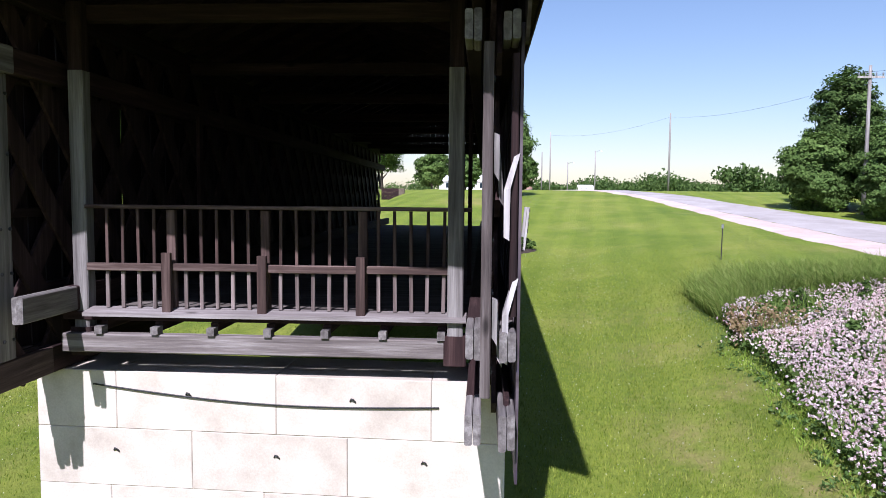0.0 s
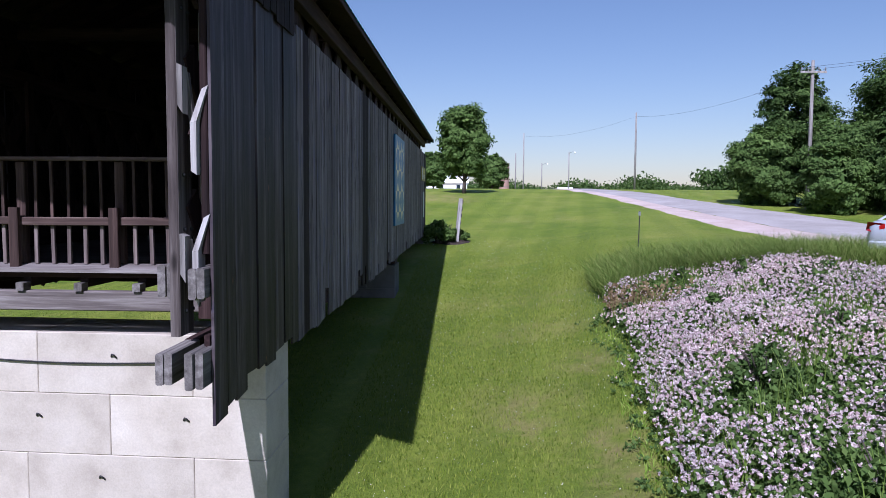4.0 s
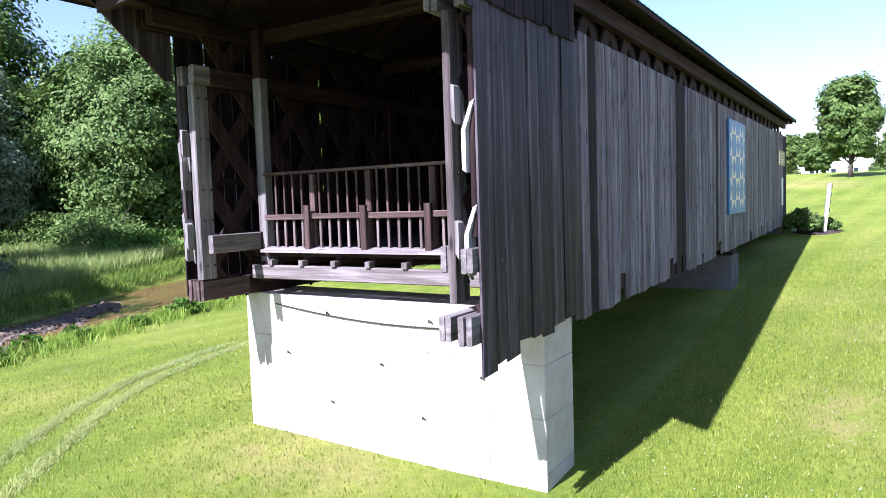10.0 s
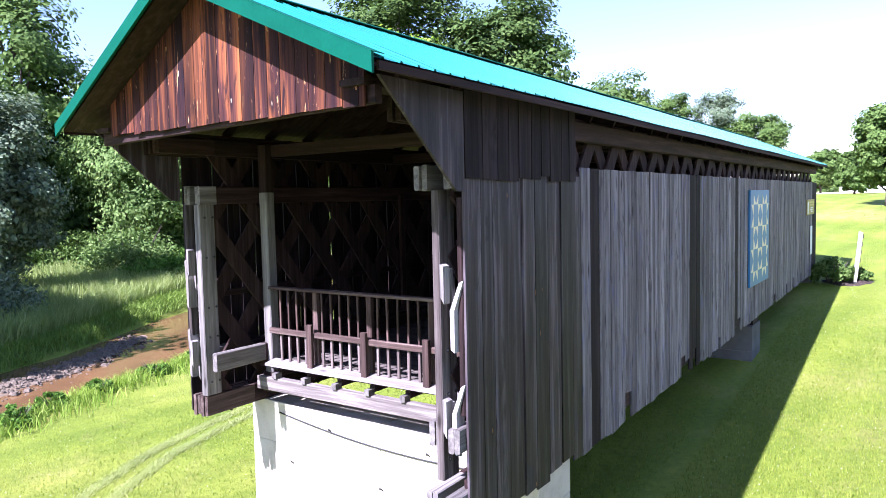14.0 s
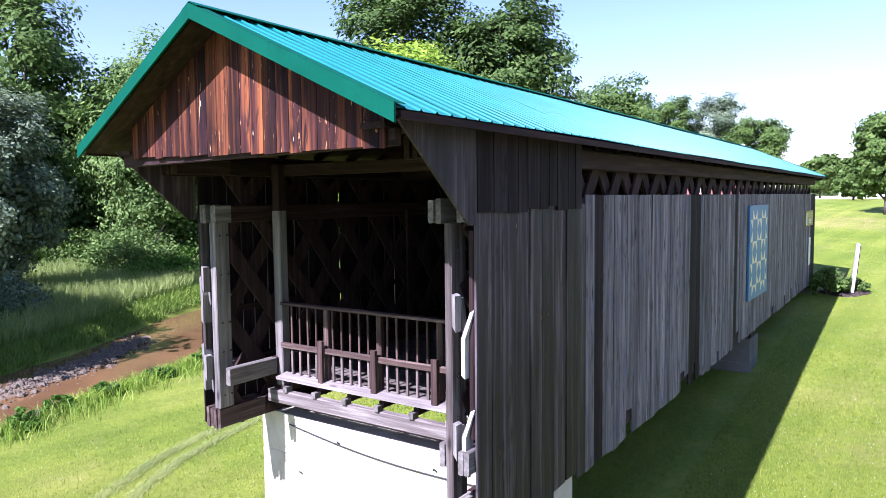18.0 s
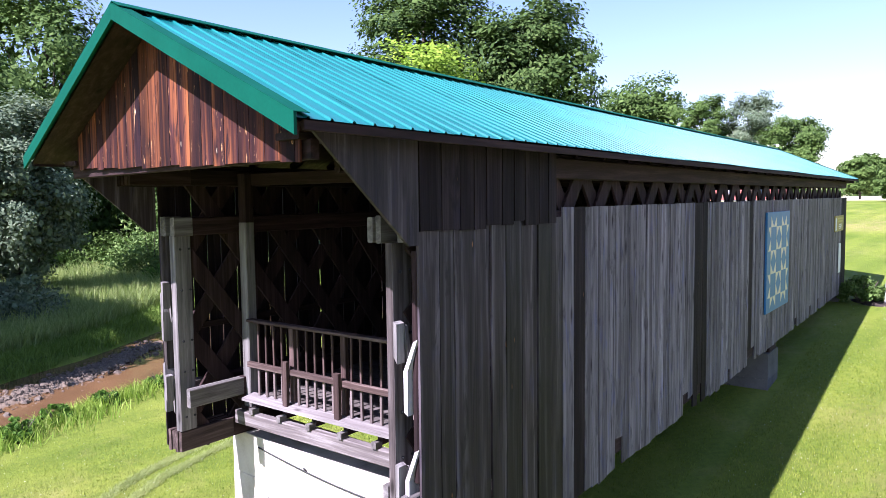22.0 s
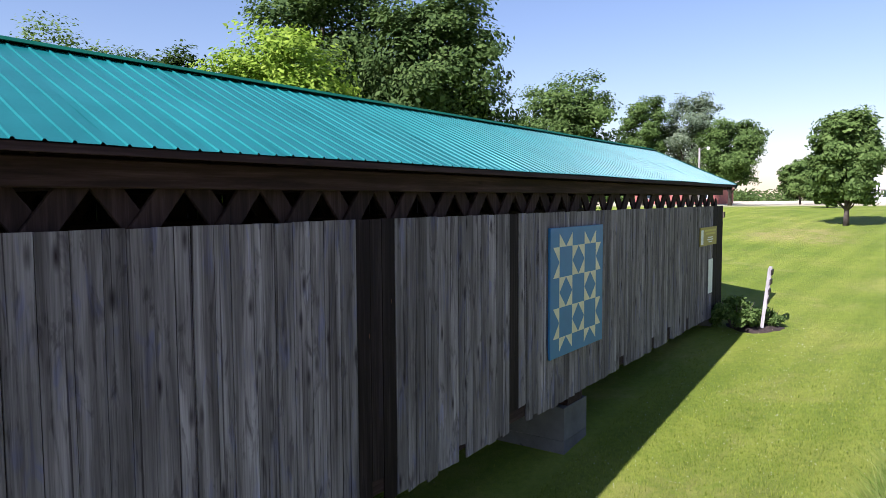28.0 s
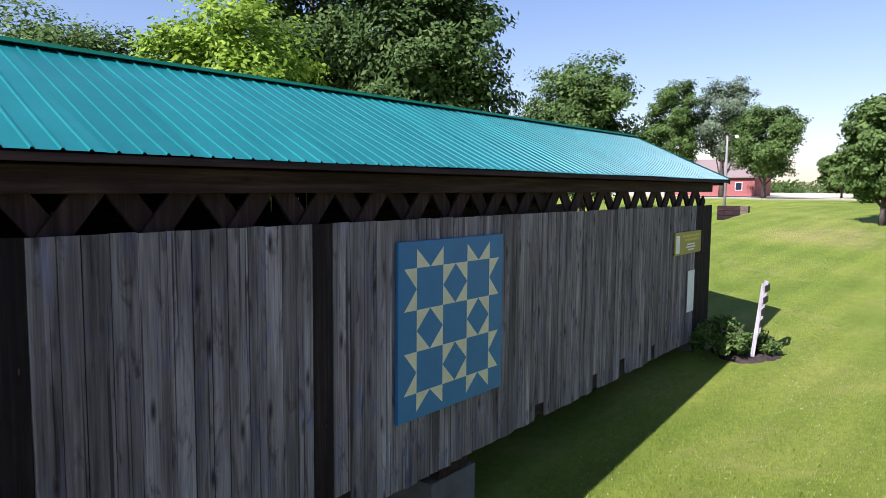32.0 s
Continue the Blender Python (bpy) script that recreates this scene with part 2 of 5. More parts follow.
M["deck"] = wood("deck planks", (0.04, 0.034, 0.03), (0.10, 0.085, 0.075), (0.19, 0.165, 0.15), "x")
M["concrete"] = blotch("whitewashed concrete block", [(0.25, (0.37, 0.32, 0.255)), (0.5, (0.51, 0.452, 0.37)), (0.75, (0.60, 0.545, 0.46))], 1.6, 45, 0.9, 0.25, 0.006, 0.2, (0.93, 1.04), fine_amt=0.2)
M["concrete_grey"] = blotch("dark grey concrete block", [(0.25, (0.09, 0.086, 0.08)), (0.75, (0.18, 0.17, 0.16))], 1.6, 45, 0.9, 0.25, 0.006, 0.2, (0.9, 1.05))
M["mortar"] = blotch("pale mortar", [(0.3, (0.37, 0.325, 0.27)), (0.7, (0.50, 0.45, 0.385))], 4, 60, 0.95, 0.4)
M["roof"] = blotch("teal painted metal", [(0.3, (0.006, 0.122, 0.112)), (0.7, (0.010, 0.152, 0.140))], 1.2, 25, 0.28, 0.02, 0.001, 0.25, (0.92, 1.08), 0.0, 0.15)
M["trim_green"] = blotch("green painted trim metal", [(0.3, (0.001, 0.058, 0.034)), (0.7, (0.002, 0.076, 0.045))], 2, 30, 0.6, 0.03, 0.002, 0.06, None, 0.0, 0.15)
M["bark"] = blotch("bark", [(0.3, (0.05, 0.04, 0.032)), (0.7, (0.14, 0.115, 0.095))], 3, 18, 0.95, 0.8, 0.04, 0.1)
M["leaf"] = leafmat("maple leaves", (0.06, 0.105, 0.026), (0.095, 0.155, 0.040), (0.145, 0.215, 0.062))
M["leaf_lime"] = leafmat("lime green leaves", (0.16, 0.26, 0.03), (0.25, 0.37, 0.045), (0.34, 0.45, 0.065), 0.4)
M["leaf_grey"] = leafmat("grey green willow leaves", (0.10, 0.14, 0.085), (0.16, 0.21, 0.13), (0.24, 0.29, 0.19))
M["leaf_pale"] = leafmat("pale sunlit maple leaves", (0.07, 0.125, 0.032), (0.12, 0.19, 0.055), (0.20, 0.28, 0.095))
M["leaf_bright"] = leafmat("bright undergrowth leaves", (0.06, 0.12, 0.022), (0.10, 0.20, 0.035), (0.16, 0.29, 0.05), 0.35)
M["leaf_dark"] = leafmat("dark foliage", (0.042, 0.076, 0.021), (0.068, 0.115, 0.031), (0.115, 0.172, 0.050))
M["stem_dry"] = leafmat("dry brown stems", (0.16, 0.11, 0.06), (0.24, 0.17, 0.09), (0.34, 0.25, 0.14))
M["petal"] = leafmat("pale pink blossoms", (0.55, 0.38, 0.42), (0.70, 0.56, 0.585), (0.80, 0.73, 0.71), 0.25)
M["petal_white"] = leafmat("white clover heads", (0.55, 0.56, 0.5), (0.65, 0.65, 0.6), (0.75, 0.75, 0.7), 0.2)
M["mulch"] = blotch("dark mulch", [(0.3, (0.025, 0.018, 0.014)), (0.7, (0.07, 0.05, 0.04))], 8, 40, 1.0, 0.9, 0.03)
M["stone"] = blotch("creek stones", [(0.3, (0.07, 0.052, 0.036)), (0.7, (0.20, 0.158, 0.115))], 6, 40, 0.85, 0.3, 0.01, 0.3, (0.7, 1.2))
M["white_paint"] = plain("white paint", (0.78, 0.78, 0.76), 0.55)
M["sign_yellow"] = plain("yellow sign paint", (0.50, 0.42, 0.05), 0.5)
M["sign_brown"] = plain("brown sign panel", (0.34, 0.27, 0.045), 0.55)
M["quilt_blue"] = plain("blue painted panel", (0.020, 0.15, 0.34), 0.45)
M["quilt_cream"] = plain("cream painted pattern", (0.66, 0.62, 0.42), 0.5)
M["black"] = plain("black rubber", (0.02, 0.02, 0.02), 0.6)
M["steel"] = plain("grey steel", (0.35, 0.35, 0.36), 0.4, 0.8)
M["pole_wood"] = wood("grey utility pole", (0.16, 0.14, 0.12), (0.32, 0.30, 0.27), (0.46, 0.44, 0.41), "z", knots=False)
M["car_silver"] = plain("silver white car paint", (0.62, 0.64, 0.66), 0.25, 0.35)
M["tail_red"] = plain("red tail lamp", (0.45, 0.015, 0.012), 0.2)
M["plate"] = plain("pale plate", (0.6, 0.62, 0.65), 0.5)
M["brick_red"] = plain("red brick wall far off", (0.30, 0.10, 0.08), 0.9)
M["roof_far"] = plain("brown shingle roof far off", (0.22, 0.17, 0.14), 0.9)
M["silo"] = plain("silo tile", (0.36, 0.22, 0.17), 0.8)


def glassmat():
    m, nt, N, L, bs = shader("tinted window glass")
    bs.inputs["Base Color"].default_value = (0.02, 0.03, 0.035, 1)
    bs.inputs["Roughness"].default_value = 0.04
    bs.inputs["Specular IOR Level"].default_value = 0.8
    return m


M["glass"] = glassmat()


def watermat():
    m, nt, N, L, bs = shader("muddy brown water")
    f = noise_tex(nt, coords(nt, shift=False), 2.5, 4, 0.6, 0.4)
    L.new(ramp(nt, noise_tex(nt, coords(nt, shift=False), 0.5, 3), [(0.3, (0.095, 0.052, 0.024)), (0.7, (0.155, 0.086, 0.038))]), bs.inputs["Base Color"])
    bs.inputs["Roughness"].default_value = 0.12
    bs.inputs["IOR"].default_value = 1.33
    bump(nt, bs, f, 0.25, 0.03)
    return m


M["water"] = watermat()


def grassmat():
    """Mown lawn: greens at two scales, pale mower stripes, yellow worn spots."""
    m, nt, N, L, bs = shader("mown lawn")
    v = coords(nt, shift=False)
    col = ramp(nt, noise_tex(nt, v, 0.22, 5, 0.6), [(0.3, (0.128, 0.190, 0.020)), (0.5, (0.190, 0.245, 0.030)), (0.72, (0.268, 0.290, 0.055))])
    tuft = noise_tex(nt, v, 7.0, 6, 0.75)
    col = mix(nt, 0.6, col, ramp(nt, tuft, [(0.28, (0.42, 0.52, 0.35)), (0.55, (0.95, 0.97, 0.9)), (0.75, (1.3, 1.2, 1.05))]), "MULTIPLY")
    blade = noise_tex(nt, v, 55.0, 3, 0.7)
    col = mix(nt, 0.5, col, ramp(nt, blade, [(0.3, (0.5, 0.55, 0.45)), (0.7, (1.3, 1.25, 1.2))]), "MULTIPLY")
    wv = N.new("ShaderNodeTexWave")
    wv.inputs["Scale"].default_value, wv.inputs["Distortion"].default_value = 0.19, 2.2
    wv.inputs["Detail"].default_value, wv.inputs["Detail Scale"].default_value = 2.0, 0.35
    mp = N.new("ShaderNodeMapping")
    mp.inputs["Rotation"].default_value = (0, 0, radians(9))
    L.new(v, mp.inputs[0])
    L.new(mp.outputs[0], wv.inputs["Vector"])
    col = mix(nt, 0.4, col, ramp(nt, wv.outputs["Fac"], [(0.3, (0.80, 0.84, 0.78)), (0.7, (1.16, 1.12, 1.15))]), "MULTIPLY")
    dry = mix(nt, 1.0, ramp(nt, noise_tex(nt, v, 0.55, 5, 0.7, 0.4), [(0.54, (0, 0, 0)), (0.70, (0.38, 0.38, 0.38))]), ramp(nt, blade, [(0.35, (0.4, 0.4, 0.4)), (0.6, (1, 1, 1))]), "MULTIPLY")
    col = mix(nt, dry, col, (0.36, 0.31, 0.11))
    at = N.new("ShaderNodeVertexColor")
    at.layer_name = "wear"
    sp = N.new("ShaderNodeSeparateColor")
    L.new(at.outputs[0], sp.inputs[0])
    mu = N.new("ShaderNodeMath")
    mu.operation = "MULTIPLY"
    L.new(sp.outputs[0], mu.inputs[0])
    L.new(ramp(nt, noise_tex(nt, v, 2.2, 5, 0.7), [(0.38, (0, 0, 0)), (0.62, (0.7, 0.7, 0.7))]), mu.inputs[1])
    col = mix(nt, mu.outputs[0], col, ramp(nt, noise_tex(nt, v, 12.0, 4), [(0.3, (0.24, 0.19, 0.075)), (0.7, (0.36, 0.29, 0.12))]))
    col = mix(nt, sp.outputs[1], col, ramp(nt, tuft, [(0.3, (0.05, 0.10, 0.018)), (0.7, (0.13, 0.22, 0.04))]))
    col = mix(nt, sp.outputs[2], col, ramp(nt, noise_tex(nt, v, 0.15, 4), [(0.3, (0.42, 0.37, 0.24)), (0.7, (0.55, 0.50, 0.35))]))
    clover = N.new("ShaderNodeTexVoronoi")
    clover.inputs["Scale"].default_value = 4.5
    L.new(v, clover.inputs["Vector"])
    dots = ramp(nt, clover.outputs["Distance"], [(0.05, (0.5, 0.5, 0.5)), (0.09, (0, 0, 0))])
    gate = mix(nt, 1.0, dots, ramp(nt, noise_tex(nt, v, 0.6, 3), [(0.5, (0, 0, 0)), (0.6, (1, 1, 1))]), "MULTIPLY")
    col = mix(nt, gate, col, (0.42, 0.46, 0.33))
    L.new(col, bs.inputs["Base Color"])
    bs.inputs["Roughness"].default_value = 0.75
    bs.inputs["Specular IOR Level"].default_value = 0.15
    ad = N.new("ShaderNodeMath")
    L.new(tuft, ad.inputs[0])
    L.new(blade, ad.inputs[1])
    bump(nt, bs, ad.outputs[0], 0.9, 0.05)
    return m


M["grass"] = grassmat()
M["gravel"] = blotch("pinkish gravel", [(0.3, (0.44, 0.34, 0.29)), (0.7, (0.58, 0.48, 0.43))], 0.6, 35, 0.95, 0.5, 0.02, 0.2)
M["asphalt"] = blotch("pale worn chip road", [(0.3, (0.30, 0.272, 0.25)), (0.7, (0.42, 0.385, 0.36))], 0.5, 40, 0.9, 0.3, 0.01, 0.2)
M["field_far"] = blotch("pale dry field", [(0.3, (0.36, 0.32, 0.22)), (0.7, (0.46, 0.42, 0.30))], 0.02, 0.6, 0.95, 0.1)


# ---------------------------------------------------------------- mesh building
class Build:
    """Collects vertices and faces for one mesh."""

    def __init__(self):
        self.v, self.f = [], []

    def add(self, verts, faces):
        n = len(self.v)
        self.v += [tuple(p) for p in verts]
        self.f += [tuple(i + n for i in q) for q in faces]
        return self

    def box(self, lo, hi, c=0.006):
        """A box with chamfered edges along its longest side."""
        size = [hi[i] - lo[i] for i in range(3)]
        a = size.index(max(size))
        mid = [(hi[i] + lo[i]) / 2 for i in range(3)]
        p, q = list(mid), list(mid)
        p[a], q[a] = lo[a], hi[a]
        b, d = [i for i in range(3) if i != a]
        u, w = [0, 0, 0], [0, 0, 0]
        u[b], w[d] = 1, 1
        return self.bar(p, q, size[b], size[d], Vector(u), Vector(w), c)

    def bar(self, p, q, wide, deep, u=None, w=None, c=0.008, taper=1.0):
        """A chamfered bar from p to q. u, w: the directions of its width and depth."""
        p, q = Vector(p), Vector(q)
        ax = (q - p).normalized()
        if u is None:
            u = ax.cross(Vector((0, 0, 1)))
            if u.length < 1e-3:
                u = Vector((1, 0, 0))
            u.normalize()
        if w is None:
            w = ax.cross(u).normalized()
        c = min(c, wide * 0.3, deep * 0.3)
        ring = [(wide / 2 - c, deep / 2), (wide / 2, deep / 2 - c), (wide / 2, -deep / 2 + c), (wide / 2 - c, -deep / 2),
                (-wide / 2 + c, -deep / 2), (-wide / 2, -deep / 2 + c), (-wide / 2, deep / 2 - c), (-wide / 2 + c, deep / 2)]
        vs = [p + u * a + w * b for a, b in ring] + [q + (u * a + w * b) * taper for a, b in ring]
        fs = [(i, (i + 1) % 8, 8 + (i + 1) % 8, 8 + i) for i in range(8)] + [tuple(range(7, -1, -1)), tuple(range(8, 16))]
        if ax.dot(u.cross(w)) > 0:
            fs = [tuple(reversed(f)) for f in fs]
        return self.add(vs, fs)

    def tube(self, pts, radii, seg=8, cap=True):
        pts = [Vector(p) for p in pts]
        n0 = len(self.v)
        vs = []
        for i, p in enumerate(pts):
            d = (pts[min(i + 1, len(pts) - 1)] - pts[max(i - 1, 0)]).normalized()
            u = d.cross(Vector((0.13, 0.31, 0.94)))
            if u.length < 1e-3:
                u = d.cross(Vector((1, 0, 0)))
            u.normalize()
            w = d.cross(u)
            for k in range(seg):
                a = 2 * math.pi * k / seg
                vs.append(p + (u * math.cos(a) + w * math.sin(a)) * radii[i])
        fs = [(i * seg + k, (i * seg + (k + 1) % seg), (i + 1) * seg + (k + 1) % seg, (i + 1) * seg + k) for i in range(len(pts) - 1) for k in range(seg)]
        if cap:
            fs += [tuple(range(seg - 1, -1, -1)), tuple((len(pts) - 1) * seg + k for k in range(seg))]
        return self.add(vs, fs)

    def prism(self, outline, shift):
        """An outline of points, made solid along the vector shift."""
        n = len(outline)
        o = [Vector(p) for p in outline]
        s = Vector(shift)
        nrm = sum(((o[i] - o[0]).cross(o[(i + 1) % n] - o[0]) for i in range(n)), Vector())
        vs = o + [p + s for p in o]
        fs = [tuple(range(n)), tuple(range(2 * n - 1, n - 1, -1))] + [(i, n + i, n + (i + 1) % n, (i + 1) % n) for i in range(n)]
        if nrm.dot(s) > 0:
            fs = [tuple(reversed(f)) for f in fs]
        return self.add(vs, fs)


def root(name, at, label, category, group="", kind=""):
    ob = new(name)
    ob.location = at
    ob.empty_display_size = 0.2
    return tagged(ob, label, category, group, kind)


def origin_of(ob):
    p = Vector()
    while ob:
        p += ob.location
        ob = ob.parent
    return p


def part(name, b, material, parent=None, label="", smooth=False):
    """Links a Build (world places) as one mesh under parent."""
    me = bpy.data.meshes.new(name)
    o = origin_of(parent) if parent else Vector()
    me.from_pydata([Vector(p) - o for p in b.v] if parent else b.v, [], b.f)
    for m in (material if isinstance(material, (list, tuple)) else [material]):
        me.materials.append(M[m])
    if smooth:
        me.shade_smooth()
    ob = new(name, me)
    ob.parent = parent
    if label:
        tagged(ob, label)
    return ob


def share(name, src, parent, at, turn=(0, 0, 0), size=(1, 1, 1)):
    """One more piece on the mesh of src."""
    ob = new(name, src.data)
    ob.parent = parent
    ob.location, ob.scale = Vector(at) - (origin_of(parent) if parent else Vector()), size
    ob.rotation_euler = [radians(a) for a in turn]
    return ob


R = random.Random(7)


def jit(a):
    return R.uniform(-a, a)


# ---------------------------------------------------------------- ground
def lerp_table(t, rows):
    if t <= rows[0][0]:
        return rows[0][1]
    for (a, u), (b, v) in zip(rows, rows[1:]):
        if t <= b:
            k = (t - a) / (b - a)
            return u + (v - u) * k
    return rows[-1][1]


def smooth01(a, b, t):
    k = min(1, max(0, (t - a) / (b - a)))
    return k * k * (3 - 2 * k)


ALONG = [(-60, -1.2), (-10, -0.75), (1.6, -0.18), (4, 0.0), (10, 0.45), (16, 0.95), (25, 1.64), (40, 3.15), (52, 4.3), (62, 4.8), (80, 5.0), (140, 5.2), (300, 5.0), (800, 3.0), (3000, 0)]
RISE = [(-60, 2.0), (-6, 1.85), (10, 1.62), (16, 1.25), (25, 0.8), (40, 0.3), (55, 0.0)]
CREEK = [(-60, -11), (-6, -15.6), (0, -18.2), (4, -20.0), (6, -20.8), (8, -21.4), (11, -22.8), (15, -25.2), (19, -27.6), (24, -30.6), (30, -32), (45, -34), (80, -38)]
HALF = [(-60, 2.4), (0, 2.6), (4, 3.0), (8, 3.3), (11, 3.6), (15, 3.9), (19, 3.4), (30, 2.6), (80, 2.4)]


def ground_z(x, y):
    z = sum(lerp_table(y + d, ALONG) for d in (-2, -1, 0, 1, 2)) / 5 if y < 70 else lerp_table(y, ALONG)
    z += lerp_table(y, RISE) * smooth01(1.0, 11.0, x)
    if x < -5 and y < 120:
        k = smooth01(-6, -16, x) * (1 - smooth01(45, 90, y))
        low = -0.22 + 0.6 * smooth01(-26, -40, x) + 1.5 * smooth01(-40, -90, x)
        z += (low - z) * k
        d = abs(x - lerp_table(y, CREEK))
        h = lerp_table(y, HALF)
        z -= 0.75 * (1 - smooth01(h - 0.8, h + 0.9, d)) * k
    return z + 0.05 * noise.noise((x * 0.25, y * 0.25, 0.0)) * smooth01(0.5, 4, abs(x) if x > 0 else 3)


GRID = {}


def ground_many(pts):
    """Ground heights for many places at once, from a fine grid."""
    if not GRID:
        gx, gy = np.arange(-50, 30.01, 0.5), np.arange(-12, 42.01, 0.5)
        GRID["x"], GRID["y"] = gx, gy
        GRID["z"] = np.array([[ground_z(a, c) for a in gx] for c in gy])
    u = np.clip((pts[:, 0] + 50) / 0.5, 0, len(GRID["x"]) - 1.001)
    v = np.clip((pts[:, 1] + 12) / 0.5, 0, len(GRID["y"]) - 1.001)
    i, j = u.astype(int), v.astype(int)
    a, c, z = u - i, v - j, GRID["z"]
    return (z[j, i] * (1 - a) + z[j, i + 1] * a) * (1 - c) + (z[j + 1, i] * (1 - a) + z[j + 1, i + 1] * a) * c


def axis_lines(dense_lo, dense_hi, step, far):
    vals = list(np.arange(dense_lo, dense_hi + 1e-6, step))
    s, a = step, dense_hi
    while a < far:
        s *= 1.35
        a += s
        vals.append(a)
    s, a = step, dense_lo
    while a > -far:
        s *= 1.35
        a -= s
        vals.insert(0, a)
    return vals


WEAR = [(-0.6, 47, 1.5, 2.5), (1.5, 44, 0.8, 1.0), (4.25, 3.4, 0.45, 1.3), (4.05, 2.4, 0.4, 1.2), (4.35, 6.8, 0.6, 0.9), (3.85, 0.9, 0.5, 1.2), (3.05, 4.3, 0.4, 1.0), (3.05, 5.3, 0.4, 1.0), (2.9, 9.5, 0.8, 0.5), (2.6, 13, 0.9, 0.5), (4.4, 9.5, 0.5, 0.6), (-4.4, 0.9, 0.9, 0.8), (-2.6, 0.9, 0.6, 0.6), (4.6, 12.5, 0.7, 0.6), (12.2, 16, 0.9, 0.7), (12.3, 20, 0.9, 0.7)]


def make_ground():
    xs, ys = axis_lines(-40, 30, 0.5, 3000), axis_lines(-15, 72, 0.5, 3000)
    b = Build()
    b.v = [(x, y, ground_z(x, y)) for y in ys for x in xs]
    n = len(xs)
    b.f = [(j * n + i, j * n + i + 1, (j + 1) * n + i + 1, (j + 1) * n + i) for j in range(len(ys) - 1) for i in range(n - 1)]
    ob = part("ground", b, "grass", smooth=True)
    spots = WEAR
    ca = ob.data.color_attributes.new("wear", "FLOAT_COLOR", "POINT")
    for i, (x, y, z) in enumerate(b.v):
        w = sum(k * math.exp(-((x - a) ** 2 + (y - c) ** 2) / (2 * r * r)) for a, c, r, k in spots) if abs(x) < 20 and abs(y) < 70 else 0.0
        long = max(smooth01(0.0, 0.8, lerp_table(y, CREEK) - lerp_table(y, HALF) - x), smooth01(4.6, 5.4, x) * smooth01(13.5, 12.5, x) * (1 - smooth01(12, 14, y))) if y < 60 else 0.0
        ca.data[i].color = (min(1, w), long * 0.85, smooth01(86, 96, y) * smooth01(10, 0, x), 1)
    return tagged(ob, "mown green lawn with worn yellow patches rising to a crest", "lawn", kind="structure")


make_ground()


def strip(name, left, right, lift, material, label, cat):
    """A road strip between two edge lines x(y), draped on the ground, with thin sides."""
    b = Build()
    ys = np.concatenate([np.arange(-60, 70, 1.0), np.arange(70, 160, 4.0)])
    for y in ys:
        a, c = lerp_table(y, left), lerp_table(y, right)
        for k in range(9):
            x = a + (c - a) * k / 8
            e = -0.06 if k in (0, 8) else 0.0
            b.v.append((x + jit(0.12 if k in (0, 8) else 0), y, ground_z(x, y) + lift + e))
    for j in range(len(ys) - 1):
        for k in range(8):
            b.f.append((j * 9 + k, j * 9 + k + 1, (j + 1) * 9 + k + 1, (j + 1) * 9 + k))
    return tagged(part(name, b, material, smooth=True), label, cat, kind="structure")


NEAR = [(-60, 14), (5, 13.2), (15.8, 13.0), (25, 13.3), (40, 12.6), (55, 11.2), (80, 8.5), (160, 0)]
MIDE = [(-60, 17), (5, 16.2), (15.8, 16.0), (25, 15.8), (40, 14.2), (55, 12.2), (80, 9.4), (160, 1)]
FARE = [(-60, 23), (5, 22), (27, 21), (40, 18.5), (52, 16.2), (65, 14), (80, 12.4), (160, 4)]
strip("road_shoulder", NEAR, MIDE, 0.05, "gravel", "pinkish gravel shoulder beside the road", "road shoulder")
strip("road", MIDE, FARE, 0.07, "asphalt", "pale worn chip-sealed country road over the hill", "road")
b = Build()
b.add([(-60, -60, -0.62), (-8, -60, -0.62), (-8, 70, -0.62), (-60, 70, -0.62)], [(0, 1, 2, 3)])
tagged(part("water", b, "water"), "shallow muddy brown creek water", "creek", kind="structure")


# ---------------------------------------------------------------- the covered bridge
SK = 0.12          # the ends are askew: y at the left side lies further on
W = -5.40          # outer face of the left wall
MID = W / 2
BASE = (MID, 13.0, 2.1)
bridge = root("covered_bridge", BASE, "old weathered covered bridge with lattice trusses and a teal metal roof", "covered bridge")


def front(x):
    return -0.22 - SK * x


def back(x):
    return 26.3 - SK * x


def board(parent, mat, x, y0, y1, z0, z1, thick=0.025, cut=0.0, name="board"):
    """An upright siding board in the side wall, its foot cut askew."""
    b = Build()
    yo = (y0 + y1) / 2
    g = (R.choice((0.002, 0.004, 0.007)) if mat == "siding_grey" else R.choice((0.005, 0.008, 0.015)))
    b.prism([(x, y0 + g, z0 + cut), (x, y1 - g, z0), (x + jit(0.006), y1 - g, z1), (x + jit(0.006), y0 + g, z1 + jit(0.004))], (thick, 0, 0))
    return part(name, b, mat, parent)


